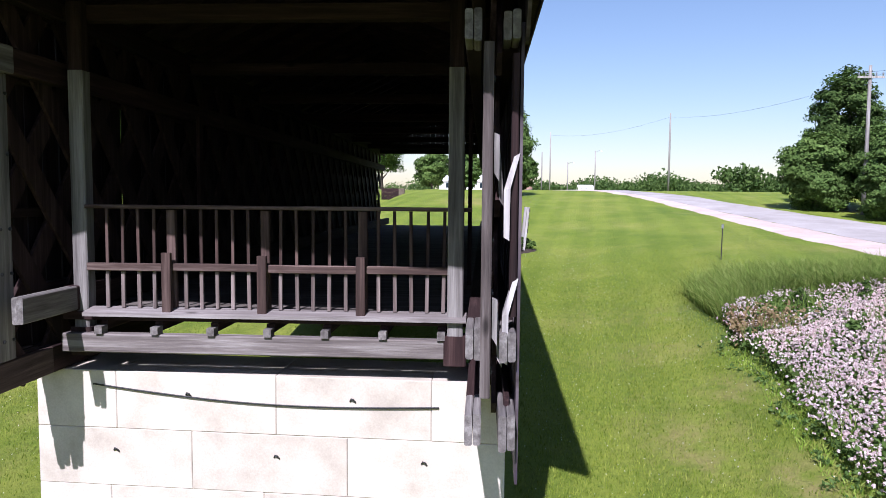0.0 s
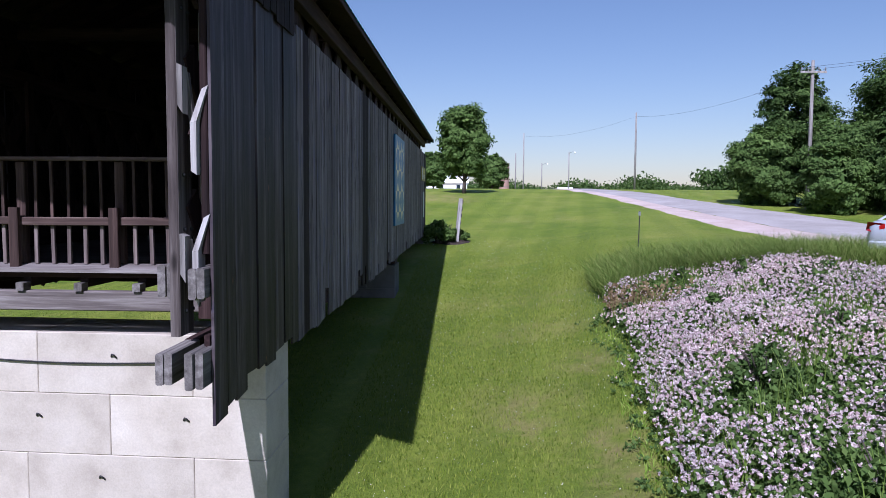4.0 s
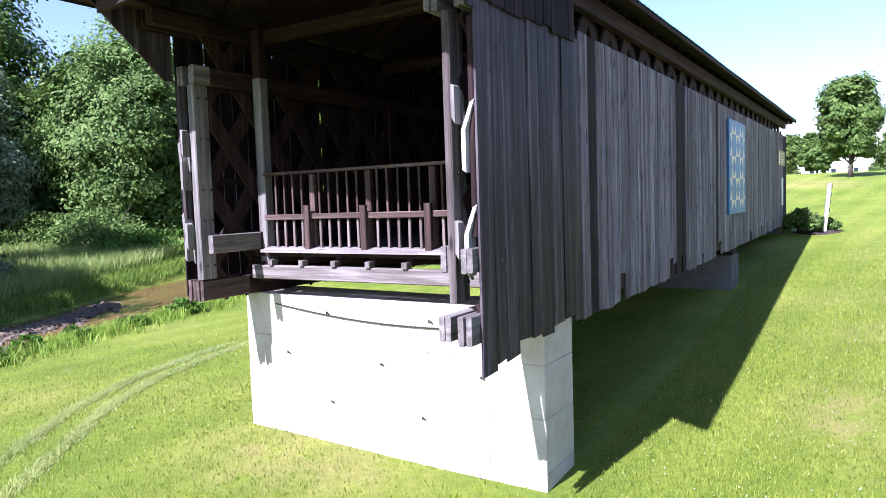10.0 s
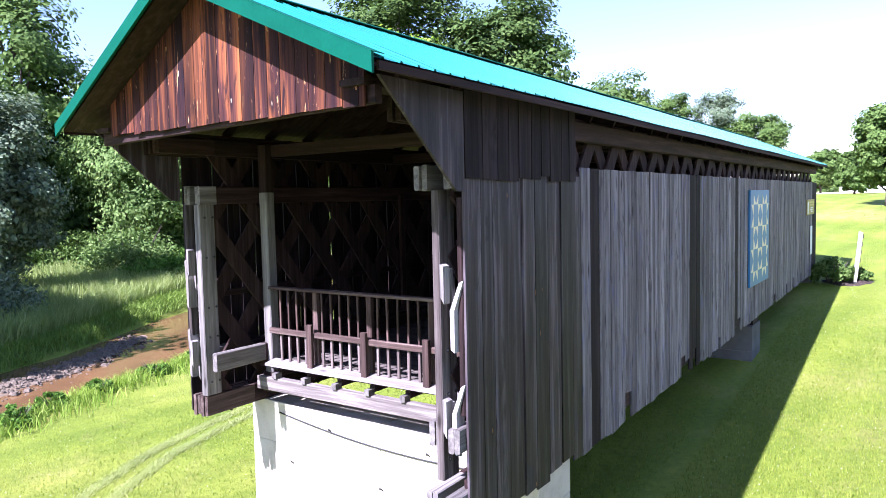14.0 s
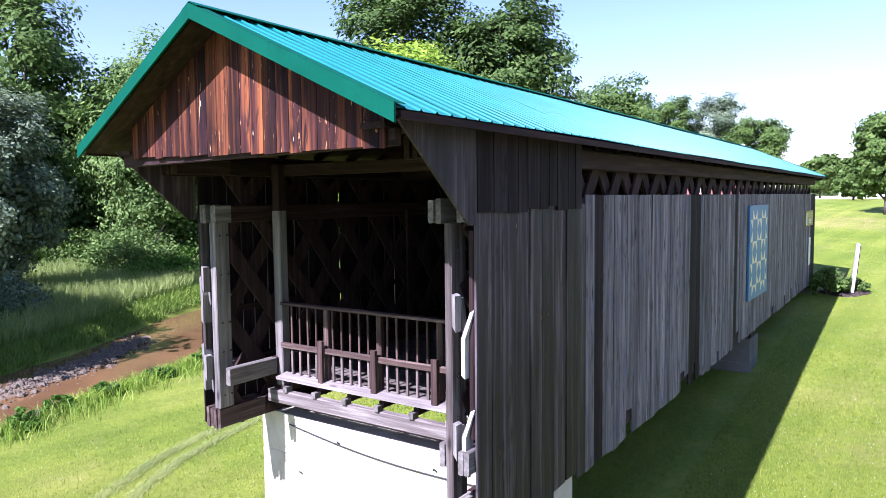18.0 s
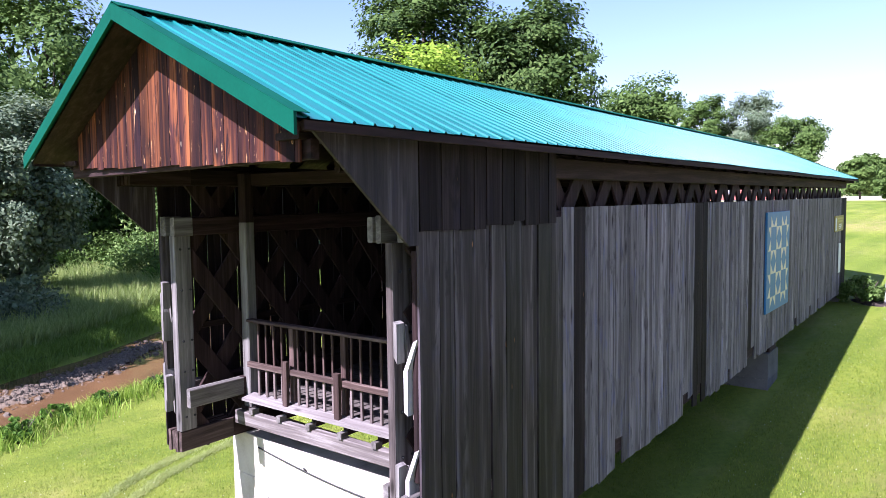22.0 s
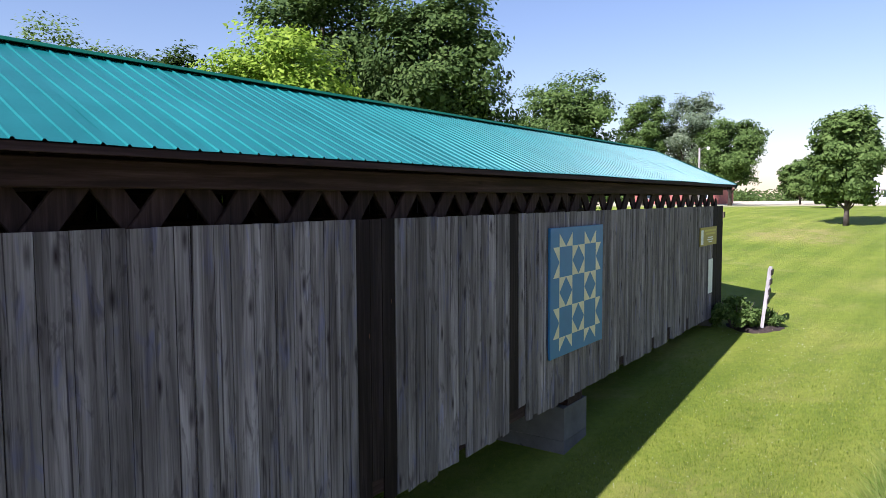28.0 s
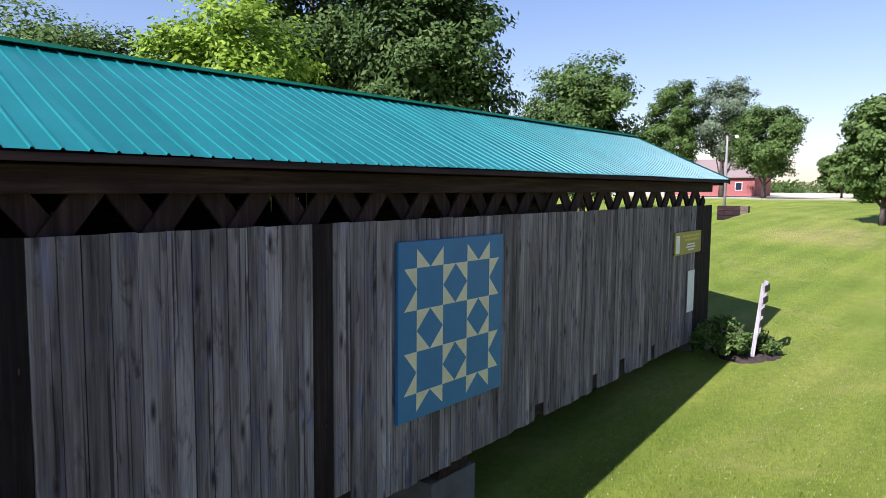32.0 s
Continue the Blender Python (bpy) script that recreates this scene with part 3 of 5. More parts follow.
def side_wall(name, x, out, detailed):
    """Siding boards on two nailing strips. out: +1 for the wall that faces +x."""
    b = Build()
    xi = x - out * 0.045
    for z in (2.35, 3.9, 5.45):
        b.box((min(xi, xi - out * 0.05), front(x) + 0.1, z - 0.05), (max(xi, xi - out * 0.05), back(x) - 0.1, z + 0.05))
    wall = part(name, b, "timber_y", bridge, "upright board siding on nailing strips")
    y = front(x)
    first = True
    end = back(x)
    seams = [2.83, 3.14, 3.48, 7.97, 8.23, 8.47, 8.74, 11.82, 12.14, 25.2]
    black = ((3.14, 3.48), (7.97, 8.74), (11.82, 12.14), (25.2, 30))
    while y < end - 0.06:
        rel = y - front(x)
        old = rel < 2.8
        w = R.uniform(0.25, 0.36) if old else R.uniform(0.19, 0.32)
        stop = min([q for q in seams if q > rel + 0.02] + [30])
        w = stop - rel if stop - rel < w + 0.12 else w
        mat, t, off = "siding_grey", 0.025, R.choice((0, 0, 0.004, 0.008))
        z0 = 1.82 + 0.010 * max(0, y - 4) + jit(0.015) + (R.random() < 0.15) * jit(0.05)
        if R.random() < 0.10 and not 12 < y < 16:
            z0 += R.uniform(0.2, 0.42)
        z1 = 5.655 + jit(0.006) if detailed else 6.34
        if old:
            mat, z1, off = "siding_dark", 5.55 + jit(0.03) if detailed else 6.34, 0.012 * (R.random() - 0.5)
            z0 = 1.84 + jit(0.09)
            if first:
                z0 = 1.66
            elif rel < 0.65:
                z0 = 1.74 + jit(0.04)
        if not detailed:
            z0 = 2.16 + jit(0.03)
            # far wall, seen from inside: the interior's shade is put into its colour
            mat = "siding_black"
        if any(p <= rel + w / 2 <= q for p, q in black):
            mat, off = "siding_black", -0.004
        w = min(w, end - y)
        xx = x + (off if out > 0 else -off - t)
        board(wall, mat, xx, y, y + w, z0, z1, t, jit(0.03))
        y += w
        first = False
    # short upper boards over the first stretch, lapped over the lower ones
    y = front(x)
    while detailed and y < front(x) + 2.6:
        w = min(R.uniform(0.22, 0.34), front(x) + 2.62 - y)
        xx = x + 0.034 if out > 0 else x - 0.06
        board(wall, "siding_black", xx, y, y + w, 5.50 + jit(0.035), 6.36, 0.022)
        y += w
    # the cut gusset board that carries the roof's overhang
    f = front(x)
    b = Build()
    b.prism([(x + out * 0.03, f - 0.02, 5.36), (x + out * 0.03, f - 0.02, 6.32), (x + out * 0.03, f - 1.28, 6.32), (x + out * 0.03, f - 0.16, 5.36)], (out * 0.03, 0, 0))
    part("gusset", b, "siding_dark", wall)
    return wall


side_wall("side_wall", 0.0, 1, True)
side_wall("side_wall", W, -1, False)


def truss(x, out):
    """A lattice truss: four pairs of chords and crossing planks. x: the outer face; out: the side that faces outward."""
    f, e = front(x), back(x)
    s = -out
    xo = x + s * 0.004                                    # outer face of the outer chords
    b = Build()
    yy = f + 0.6
    b.box((min(xo + s * 0.46, xo + s * 0.52), yy + 4, 2.45), (max(xo + s * 0.46, xo + s * 0.52), yy + 4.15, 5.4))
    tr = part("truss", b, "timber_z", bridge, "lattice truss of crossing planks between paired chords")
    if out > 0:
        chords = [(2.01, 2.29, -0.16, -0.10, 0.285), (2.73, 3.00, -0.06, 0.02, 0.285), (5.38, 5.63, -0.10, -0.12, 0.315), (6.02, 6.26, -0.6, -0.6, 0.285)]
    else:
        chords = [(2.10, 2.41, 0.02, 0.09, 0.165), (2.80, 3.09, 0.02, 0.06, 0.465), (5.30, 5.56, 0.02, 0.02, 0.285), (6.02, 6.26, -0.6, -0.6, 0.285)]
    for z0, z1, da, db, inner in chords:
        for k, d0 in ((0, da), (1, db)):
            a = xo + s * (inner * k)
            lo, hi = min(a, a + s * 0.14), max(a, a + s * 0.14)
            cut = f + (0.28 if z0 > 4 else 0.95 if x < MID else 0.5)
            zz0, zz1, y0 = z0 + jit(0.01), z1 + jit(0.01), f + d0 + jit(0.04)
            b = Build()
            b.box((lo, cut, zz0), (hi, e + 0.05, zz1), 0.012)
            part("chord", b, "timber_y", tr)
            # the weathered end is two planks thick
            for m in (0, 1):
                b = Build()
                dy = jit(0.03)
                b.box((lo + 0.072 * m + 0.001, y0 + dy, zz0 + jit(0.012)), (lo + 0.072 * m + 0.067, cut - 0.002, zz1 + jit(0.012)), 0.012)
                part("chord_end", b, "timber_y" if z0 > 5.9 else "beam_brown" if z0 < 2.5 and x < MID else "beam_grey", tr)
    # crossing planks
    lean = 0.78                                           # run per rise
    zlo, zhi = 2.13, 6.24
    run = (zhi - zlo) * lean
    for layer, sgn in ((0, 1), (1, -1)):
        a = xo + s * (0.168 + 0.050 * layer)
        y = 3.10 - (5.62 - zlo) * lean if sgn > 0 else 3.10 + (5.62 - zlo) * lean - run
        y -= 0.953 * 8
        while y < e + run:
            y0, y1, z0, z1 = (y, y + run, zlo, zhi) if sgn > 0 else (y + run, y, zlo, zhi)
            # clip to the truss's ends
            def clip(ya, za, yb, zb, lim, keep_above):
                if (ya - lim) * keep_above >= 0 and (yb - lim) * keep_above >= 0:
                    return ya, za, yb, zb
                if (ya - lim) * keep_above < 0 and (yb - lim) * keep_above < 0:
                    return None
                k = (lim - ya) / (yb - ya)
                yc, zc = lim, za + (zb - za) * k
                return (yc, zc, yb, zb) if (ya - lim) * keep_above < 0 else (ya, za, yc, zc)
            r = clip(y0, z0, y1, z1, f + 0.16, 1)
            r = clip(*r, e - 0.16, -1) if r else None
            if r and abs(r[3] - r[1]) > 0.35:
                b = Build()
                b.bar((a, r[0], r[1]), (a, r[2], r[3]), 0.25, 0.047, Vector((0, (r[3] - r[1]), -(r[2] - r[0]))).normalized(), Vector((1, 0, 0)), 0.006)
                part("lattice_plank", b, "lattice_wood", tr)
            y += 0.953
    # end posts: planks set on edge, bolted through the lattice
    b = Build()
    if out > 0:
        b.box((xo - 0.30, f - 0.09, 2.42), (xo - 0.213, f + 0.20, 5.375), 0.012)
    else:
        b.box((xo + 0.20, f + 0.03, 2.42), (xo + 0.33, f + 0.30, 5.295), 0.012)
    post = part("end_post", b, "post_brown" if out > 0 else "post_grey", tr)
    for z in (2.62, 3.3, 3.75, 4.5, 5.1):
        for dy in (-0.02, 0.12):
            b = Build()
            px = xo - 0.213 if out > 0 else xo + 0.33
            yy = f + dy + (0.14 if out < 0 else 0.04)
            b.tube([(px - 0.01, yy, z), (px + 0.014, yy, z), (px + 0.02, yy, z)], [0.018, 0.018, 0.008], 8)
            part("bolt", b, "black", post)
    b = Build()
    b.box((min(xo, xo + s * 0.06), f + 0.0, 3.1), (max(xo, xo + s * 0.06), f + 0.14, 5.30), 0.012)
    part("end_post", b, "timber_z" if out > 0 else "post_brown", tr)
    # sawn ends of the lattice planks at the portal, in two layers
    for layer, xs, top in ((0, x + s * 0.185, (4.64, 3.27)), (1, x + s * 0.095, (4.47, 3.42))):
        for zt in top:
            b = Build()
            if layer == 0:
                b.prism([(xs - 0.022, f - 0.10, zt), (xs + 0.022, f - 0.10, zt - 0.02), (xs + 0.022, f - 0.10, zt - 0.40), (xs - 0.022, f - 0.10, zt - 0.33)], (0, 0.11, 0))
                b.prism([(xs - 0.022, f + 0.012, zt - 0.05), (xs + 0.022, f + 0.012, zt - 0.05), (xs + 0.022 + out * 0.05, f + 0.05, zt - 0.62), (xs - 0.022 + out * 0.05, f + 0.05, zt - 0.55)], (0, 0.05, 0))
            else:
                k = out
                b.prism([(xs - 0.026, f - 0.06, zt - 0.30), (xs + 0.026, f - 0.06, zt - 0.29), (xs + 0.022, f - 0.06, zt - 0.72), (xs - 0.024, f - 0.06, zt - 0.69)], (0, 0.15, 0))
                b.prism([(xs - 0.026, f - 0.06, zt - 0.299), (xs + 0.026, f - 0.06, zt - 0.289), (xs + k * 0.085 + 0.022, f - 0.01, zt + 0.01), (xs + k * 0.085 - 0.03, f - 0.01, zt - 0.02)], (0, 0.15, 0))
            # greyer wood on the inner layer stands in for the shade on it
            part("lattice_end", b, "post_grey" if layer == 0 or out < 0 else "post_pale", tr)
    return tr


truss(0.0, 1)
truss(W, -1)


def portal_posts():
    for x in (-0.58, W + 0.62):
        yy = 1.38 - 0.03 * (x + 0.6)
        b = Build()
        b.box((x - 0.085, yy - 0.085, 2.46), (x + 0.085, yy + 0.085, 5.46), 0.014)
        p = part("inner_post", b, "post_grey", bridge, "square pale weathered post with a dark head")
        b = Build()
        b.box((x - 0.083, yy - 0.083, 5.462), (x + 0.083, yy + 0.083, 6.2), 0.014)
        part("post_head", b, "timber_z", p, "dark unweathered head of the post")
        b = Build()
        b.box((x - 0.12, yy - 0.11, 2.30), (x + 0.12, yy + 0.11, 2.62), 0.014)
        part("post_shoe", b, "timber_z", p)


portal_posts()


def floor_and_beams():
    b = Build()
    b.box((W + 0.46, 1.30, 2.36), (-0.47, 1.43, 2.57), 0.012)
    part("floor_beam", b, "beam_x", bridge, "grey squared end floor beam")
    y = 3.6
    while y < 26:
        b = Build()
        b.box((W + 0.3, y, 2.40), (-0.3, y + 0.18, 2.66), 0.012)
        part("floor_beam", b, "timber_x", bridge)
        y += 2.4
    for k in range(7):
        x = W + 0.85 + k * 0.63
        b = Build()
        b.box((x, 1.40, 2.602), (x + 0.09, 26.2, 2.70), 0.006)
        part("joist", b, "timber_y", bridge)
        b = Build()
        b.box((x, 1.27, 2.572), (x + 0.085, 1.395, 2.66), 0.006)
        part("joist_end", b, "beam_grey", bridge)
    b = Build()
    b.box((W + 0.42, 1.40, 2.705), (-0.42, 1.46, 2.80), 0.006)
    part("edge_board", b, "timber_x", bridge)
    fl = Build()
    fl.box((W + 0.4, 1.47, 2.702), (-0.4, 26.2, 2.74))
    deck = part("deck", fl, "deck", bridge, "deck of cross planks")
    first = None
    n = 0
    y = 1.48
    while y < 26:
        if first is None:
            bb = Build()
            bb.box((W + 0.42, y, 2.742), (-0.42, y + 0.20, 2.785), 0.006)
            first = part("plank", bb, "deck", deck)
        else:
            share("plank", first, deck, Vector(origin_of(deck)) + Vector((0, n * 0.206, 0)))
        n += 1
        y += 0.206


floor_and_beams()


def railing():
    """The closing rail across the portal: posts, three rails and turned-less square balusters."""
    y = 1.40
    x0, x1 = -4.66, -0.46
    b = Build()
    b.prism([(x0, y - 0.17, 2.775), (x0, y - 0.17, 2.815), (x0, y + 0.06, 2.855), (x0, y + 0.06, 2.80)], (x1 - x0, 0, 0))
    rail = part("railing", b, "ledge", bridge, "reddish wooden balustrade across the portal on a pale ledge")
    posts = [-4.81, -3.74, -2.68, -1.60, -0.53]
    for k in range(4):
        a, c = posts[k], posts[k + 1]
        b = Build()
        b.box((max(a + 0.045, x0), y - 0.05 + jit(0.004), 3.27 + jit(0.008)), (min(c - 0.045, x1), y + 0.02, 3.35 + jit(0.008)), 0.008)
        part("mid_rail", b, "rail_wood_x", rail)
        for j in range(5):
            x = a + (c - a) * (j + 1) / 6
            if x < x0 + 0.05:
                continue
            # each baluster leans a little
            b = Build()
            d = jit(0.006)
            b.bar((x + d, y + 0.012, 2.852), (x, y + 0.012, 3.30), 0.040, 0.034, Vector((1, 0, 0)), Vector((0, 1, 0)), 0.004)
            part("baluster", b, "baluster_wood", rail, "pale lower half of a baluster")
            # upper half in darker wood: shade above the sun's edge put into the colour
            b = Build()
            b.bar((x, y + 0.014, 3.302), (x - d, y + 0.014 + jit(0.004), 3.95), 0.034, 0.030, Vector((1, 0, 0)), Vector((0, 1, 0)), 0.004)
            part("baluster", b, "rail_wood", rail, "upper half of a baluster, darkened for shade")
    for k, x in enumerate(posts[1:4]):
        b = Build()
        b.box((x - 0.05, y - 0.115, 2.80), (x + 0.05, y - 0.052, 3.47 + jit(0.02)), 0.008)
        part("rail_post", b, "rail_wood", rail)
        b = Build()
        b.box((x - 0.05, y + 0.032, 2.80), (x + 0.05, y + 0.10, 3.94), 0.008)
        part("rail_post", b, "rail_wood", rail)
    b = Build()
    b.box((x0 - 0.02, y - 0.03, 3.952), (x1 + 0.05, y + 0.10, 3.995), 0.008)
    part("top_rail", b, "rail_wood_x", rail)


railing()

# ---- roof
EAVE_Z, PEAK_Z, OVER = 6.36, 7.70, 0.36
XE = OVER
SLOPE = (PEAK_Z - EAVE_Z) / (XE - MID)


def roof_y(x):
    return -1.87 - SK * x, 26.75 - SK * x


def roof():
    # rafters and sheathing below the metal
    b = Build()
    for sx in (1, -1):
        xe = XE if sx > 0 else W - OVER
        ys0, ys1 = roof_y(xe), roof_y(MID)
        b.prism([(MID, ys1[0] + 0.06, PEAK_Z - 0.075), (xe - sx * 0.05, ys0[0] + 0.06, EAVE_Z - 0.055), (xe - sx * 0.05, ys0[1] - 0.06, EAVE_Z - 0.055), (MID, ys1[1] - 0.06, PEAK_Z - 0.075)], (0, 0, 0.03))
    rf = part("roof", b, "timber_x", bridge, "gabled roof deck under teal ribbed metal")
    pitch = 0.2286
    for sx in (1, -1):
        xe = XE if sx > 0 else W - OVER
        # panels of four ribs
        y = roof_y(xe)[0]
        end = roof_y(xe)[1]
        sk = roof_y(MID)[0] - roof_y(xe)[0]
        while y < end - 0.02:
            b = Build()
            prof = []
            for k in range(4):
                o = k * pitch
                prof += [(o, 0.0), (o + 0.085, 0.0), (o + 0.0948, 0.0185), (o + 0.1125, 0.0185), (o + 0.125, 0.0)]
            prof.append((4 * pitch + 0.01, 0.0))
            prof = [(min(o, end - y), h) for o, h in prof]
            lift = 0.0008 * (int(round((y - roof_y(xe)[0]) / (4 * pitch))) % 2)
            steps = 5
            for i in range(steps + 1):
                t = i / steps
                x = xe + (MID - xe) * t
                z = EAVE_Z + (PEAK_Z - EAVE_Z) * t
                for o, h in prof:
                    b.v.append((x, y + o + sk * t, z + h + lift + 0.006 * math.sin(t * 9 + y)))
            n = len(prof)
            for i in range(steps):
                for k in range(n - 1):
                    q = (i * n + k, i * n + k + 1, (i + 1) * n + k + 1, (i + 1) * n + k)
                    b.f.append(q if sx > 0 else tuple(reversed(q)))
            part("roof_panel", b, "roof", rf)
            y += 4 * pitch
        # rake trim along the front and the back
        for end_i in (0, 1):
            ya, yb = roof_y(xe)[end_i], roof_y(MID)[end_i]
            b = Build()
            d = 0.03 if end_i == 0 else -0.03
            b.prism([(xe, ya - d, EAVE_Z - 0.125), (xe, ya - d, EAVE_Z + 0.035), (MID, yb - d, PEAK_Z + 0.035), (MID, yb - d, PEAK_Z - 0.125)], (0, d * 0.9, 0))
            b.prism([(xe, ya - d, EAVE_Z + 0.032), (MID, yb - d, PEAK_Z + 0.032), (MID, yb + 0.12 * (1 if end_i == 0 else -1), PEAK_Z + 0.032), (xe, ya + 0.12 * (1 if end_i == 0 else -1), EAVE_Z + 0.032)], (0, 0, 0.006))
            part("rake_trim", b, "trim_green", rf, "green folded metal rake trim")
        # eave board and the plate on the truss
        b = Build()
        ya, yb = roof_y(xe)
        b.box((min(xe - sx * 0.045, xe - sx * 0.015), ya + 0.08, EAVE_Z - 0.085), (max(xe - sx * 0.045, xe - sx * 0.015), yb - 0.06, EAVE_Z - 0.012), 0.004)
        part("eave_board", b, "timber_y", rf)
    b = Build()
    ya, yb = roof_y(MID)
    for sx in (1, -1):
        b.prism([(MID, ya - 0.02, PEAK_Z + 0.05), (MID, yb + 0.02, PEAK_Z + 0.05), (MID + sx * 0.17, yb + 0.02 - sx * SK * 0.17, PEAK_Z + 0.05 - 0.17 * SLOPE), (MID + sx * 0.17, ya - 0.02 - sx * SK * 0.17, PEAK_Z + 0.05 - 0.17 * SLOPE)], (0, 0, 0.008))
    part("ridge_cap", b, "trim_green", rf, "green ridge cap")
    # rafters
    y = roof_y(0)[0] + 0.72
    first = {}
    n = 0
    while y < roof_y(0)[1] - 0.1:
        for sx in (1, -1):
            xe = XE - 0.40 if sx > 0 else W - OVER + 0.40
            if sx not in first:
                b = Build()
                b.bar((xe, y - SK * xe, EAVE_Z - 0.015), (MID, y - SK * MID, PEAK_Z - 0.155), 0.06, 0.14, Vector((0, 1, 0)), None, 0.006)
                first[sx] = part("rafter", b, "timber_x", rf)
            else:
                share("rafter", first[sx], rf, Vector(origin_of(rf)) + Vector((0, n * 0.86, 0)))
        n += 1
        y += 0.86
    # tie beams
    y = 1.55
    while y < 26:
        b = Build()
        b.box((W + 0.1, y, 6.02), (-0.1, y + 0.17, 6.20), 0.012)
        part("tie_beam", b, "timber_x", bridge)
        y += 3.4
    for x in (-0.25, W + 0.25):
        b = Build()
        b.box((x - 0.14, roof_y(x)[0] + 0.35, 6.262), (x + 0.14, roof_y(x)[1] - 0.05, 6.34 - 0.02), 0.01)
        part("wall_plate", b, "timber_y", bridge)


roof()


def gable(yf, name, mat, zb, stop=0.22, begin=W - 0.22):
    """Upright boards in the gable, cut to the roof's slope."""
    g = Build()
    g.bar((W + 0.05, yf(W) + 0.09, zb + 0.10), (-0.05, yf(0) + 0.09, zb + 0.10), 0.16, 0.08, Vector((0, 0, 1)), None, 0.008)
    gb = part(name, g, "timber_x", bridge, "red-brown pitch-streaked gable boards, worn at the foot")
    x = begin
    while x < stop:
        w = min(R.uniform(0.18, 0.25), stop + 0.02 - x)
        za = PEAK_Z - 0.10 - SLOPE * abs(x - MID)
        zc = PEAK_Z - 0.10 - SLOPE * abs(x + w - MID)
        z0 = zb - 0.024 * x + jit(0.014)
        out = [(x + 0.003, yf(x), z0), (x + w - 0.003, yf(x + w), z0 + jit(0.005)), (x + w - 0.003, yf(x + w), zc)]
        if x < MID < x + w:
            out.append((MID, yf(MID), PEAK_Z - 0.10))
        out.append((x + 0.003, yf(x), za))
        if min(za, zc) > z0 + 0.05:
            b = Build()
            b.prism(out, (0, 0.022 + jit(0.003), 0))
            part("board", b, mat, gb)
        x += w


gable(lambda x: -1.47 - SK * x, "front_gable", "gable_wood", 6.085, -0.16, W + 0.40)
gable(lambda x: 26.55 - SK * x, "rear_gable", "siding_dark", 6.20)


# ---------------------------------------------------------------- abutments and pier
def blockwork(name, x0, x1, y0, y1, z0, z1, label, course=0.68, length=1.85, mat="concrete", skew=0.0):
    th = root(name, ((x0 + x1) / 2, (y0 + y1) / 2, z0), label, "abutment")
    b = Build()
    b.box((x0 + 0.016, y0 + 0.016, z0), (x1 - 0.016, y1 - 0.016, z1 - 0.012), 0.004)
    def askew(bb):
        bb.v = [(q[0], q[1] + skew * (x1 - q[0]), q[2]) for q in bb.v]
        return bb
    part("core", askew(b), "mortar", th)
    z, row = z1, 0
    while z > z0 + 0.02:
        h = min(course, z - z0)
        x = x1 - (length * (0.95 if row % 2 else 0.44))
        edges = [x1]
        while x > x0 + 0.25:
            edges.append(x)
            x -= length * R.uniform(0.95, 1.05)
        edges.append(x0)
        for a, c in zip(edges, edges[1:]):
            b = Build()
            g = 0.002
            p = jit(0.005)
            lo, hi = Vector((c + g, y0 + p, z - h + g)), Vector((a - g, y1 - p, z - g * 0.6))
            ch = 0.008
            # chamfered on all edges
            vs = []
            for dx, dy, dz in ((1, 0, 0), (0, 1, 0), (0, 0, 1)):
                for sx in (0, 1):
                    for sy in (0, 1):
                        for sz in (0, 1):
                            q = [lo.x if not sx else hi.x, lo.y if not sy else hi.y, lo.z if not sz else hi.z]
                            sg = [1 if not k else -1 for k in (sx, sy, sz)]
                            for i, d in enumerate((dx, dy, dz)):
                                if not d:
                                    q[i] += sg[i] * ch
                            vs.append(q)
            bm = bmesh.new()
            for q in vs:
                bm.verts.new(q)
            bmesh.ops.convex_hull(bm, input=bm.verts)
            b.v = [tuple(v.co) for v in bm.verts]
            bm.verts.index_update()
            b.f = [tuple(v.index for v in f.verts) for f in bm.faces]
            bm.free()
            part("block", askew(b), mat, th)
            # lifting hook set in the face
            if a - c > 1.0:
                hx = (a + c) / 2 + jit(0.1)
                hb = Build()
                hb.tube([(hx - 0.03, y0 - 0.004 + p, z - h * 0.38), (hx - 0.012, y0 - 0.03 + p, z - h * 0.33), (hx + 0.012, y0 - 0.03 + p, z - h * 0.34), (hx + 0.03, y0 - 0.004 + p, z - h * 0.40)], [0.010] * 4, 6)
                part("lifting_hook", askew(hb), "black", th)
        z -= course
        row += 1
    return th


near_abutment = blockwork("abutment", -5.46, -0.02, 1.40, 2.30, -0.75, 2.09, "sunlit white concrete block abutment under the bridge's end", skew=0.04)
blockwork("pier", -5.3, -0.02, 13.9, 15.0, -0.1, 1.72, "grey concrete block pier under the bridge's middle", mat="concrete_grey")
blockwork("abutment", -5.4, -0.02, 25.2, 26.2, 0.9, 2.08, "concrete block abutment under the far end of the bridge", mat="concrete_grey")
# timber bearing on the pier and the far abutment
for y0, y1, z0 in ((14.1, 14.8, 1.722), (25.4, 26.0, 2.082)):
    b = Build()
    b.box((W + 0.02, y0, z0), (-0.04, y1, z0 + (0.36 if z0 < 2 else 0.015)), 0.012)
    tagged(part("bearing_timber", b, "timber_x"), "dark timber bearing under the trusses", "timber")


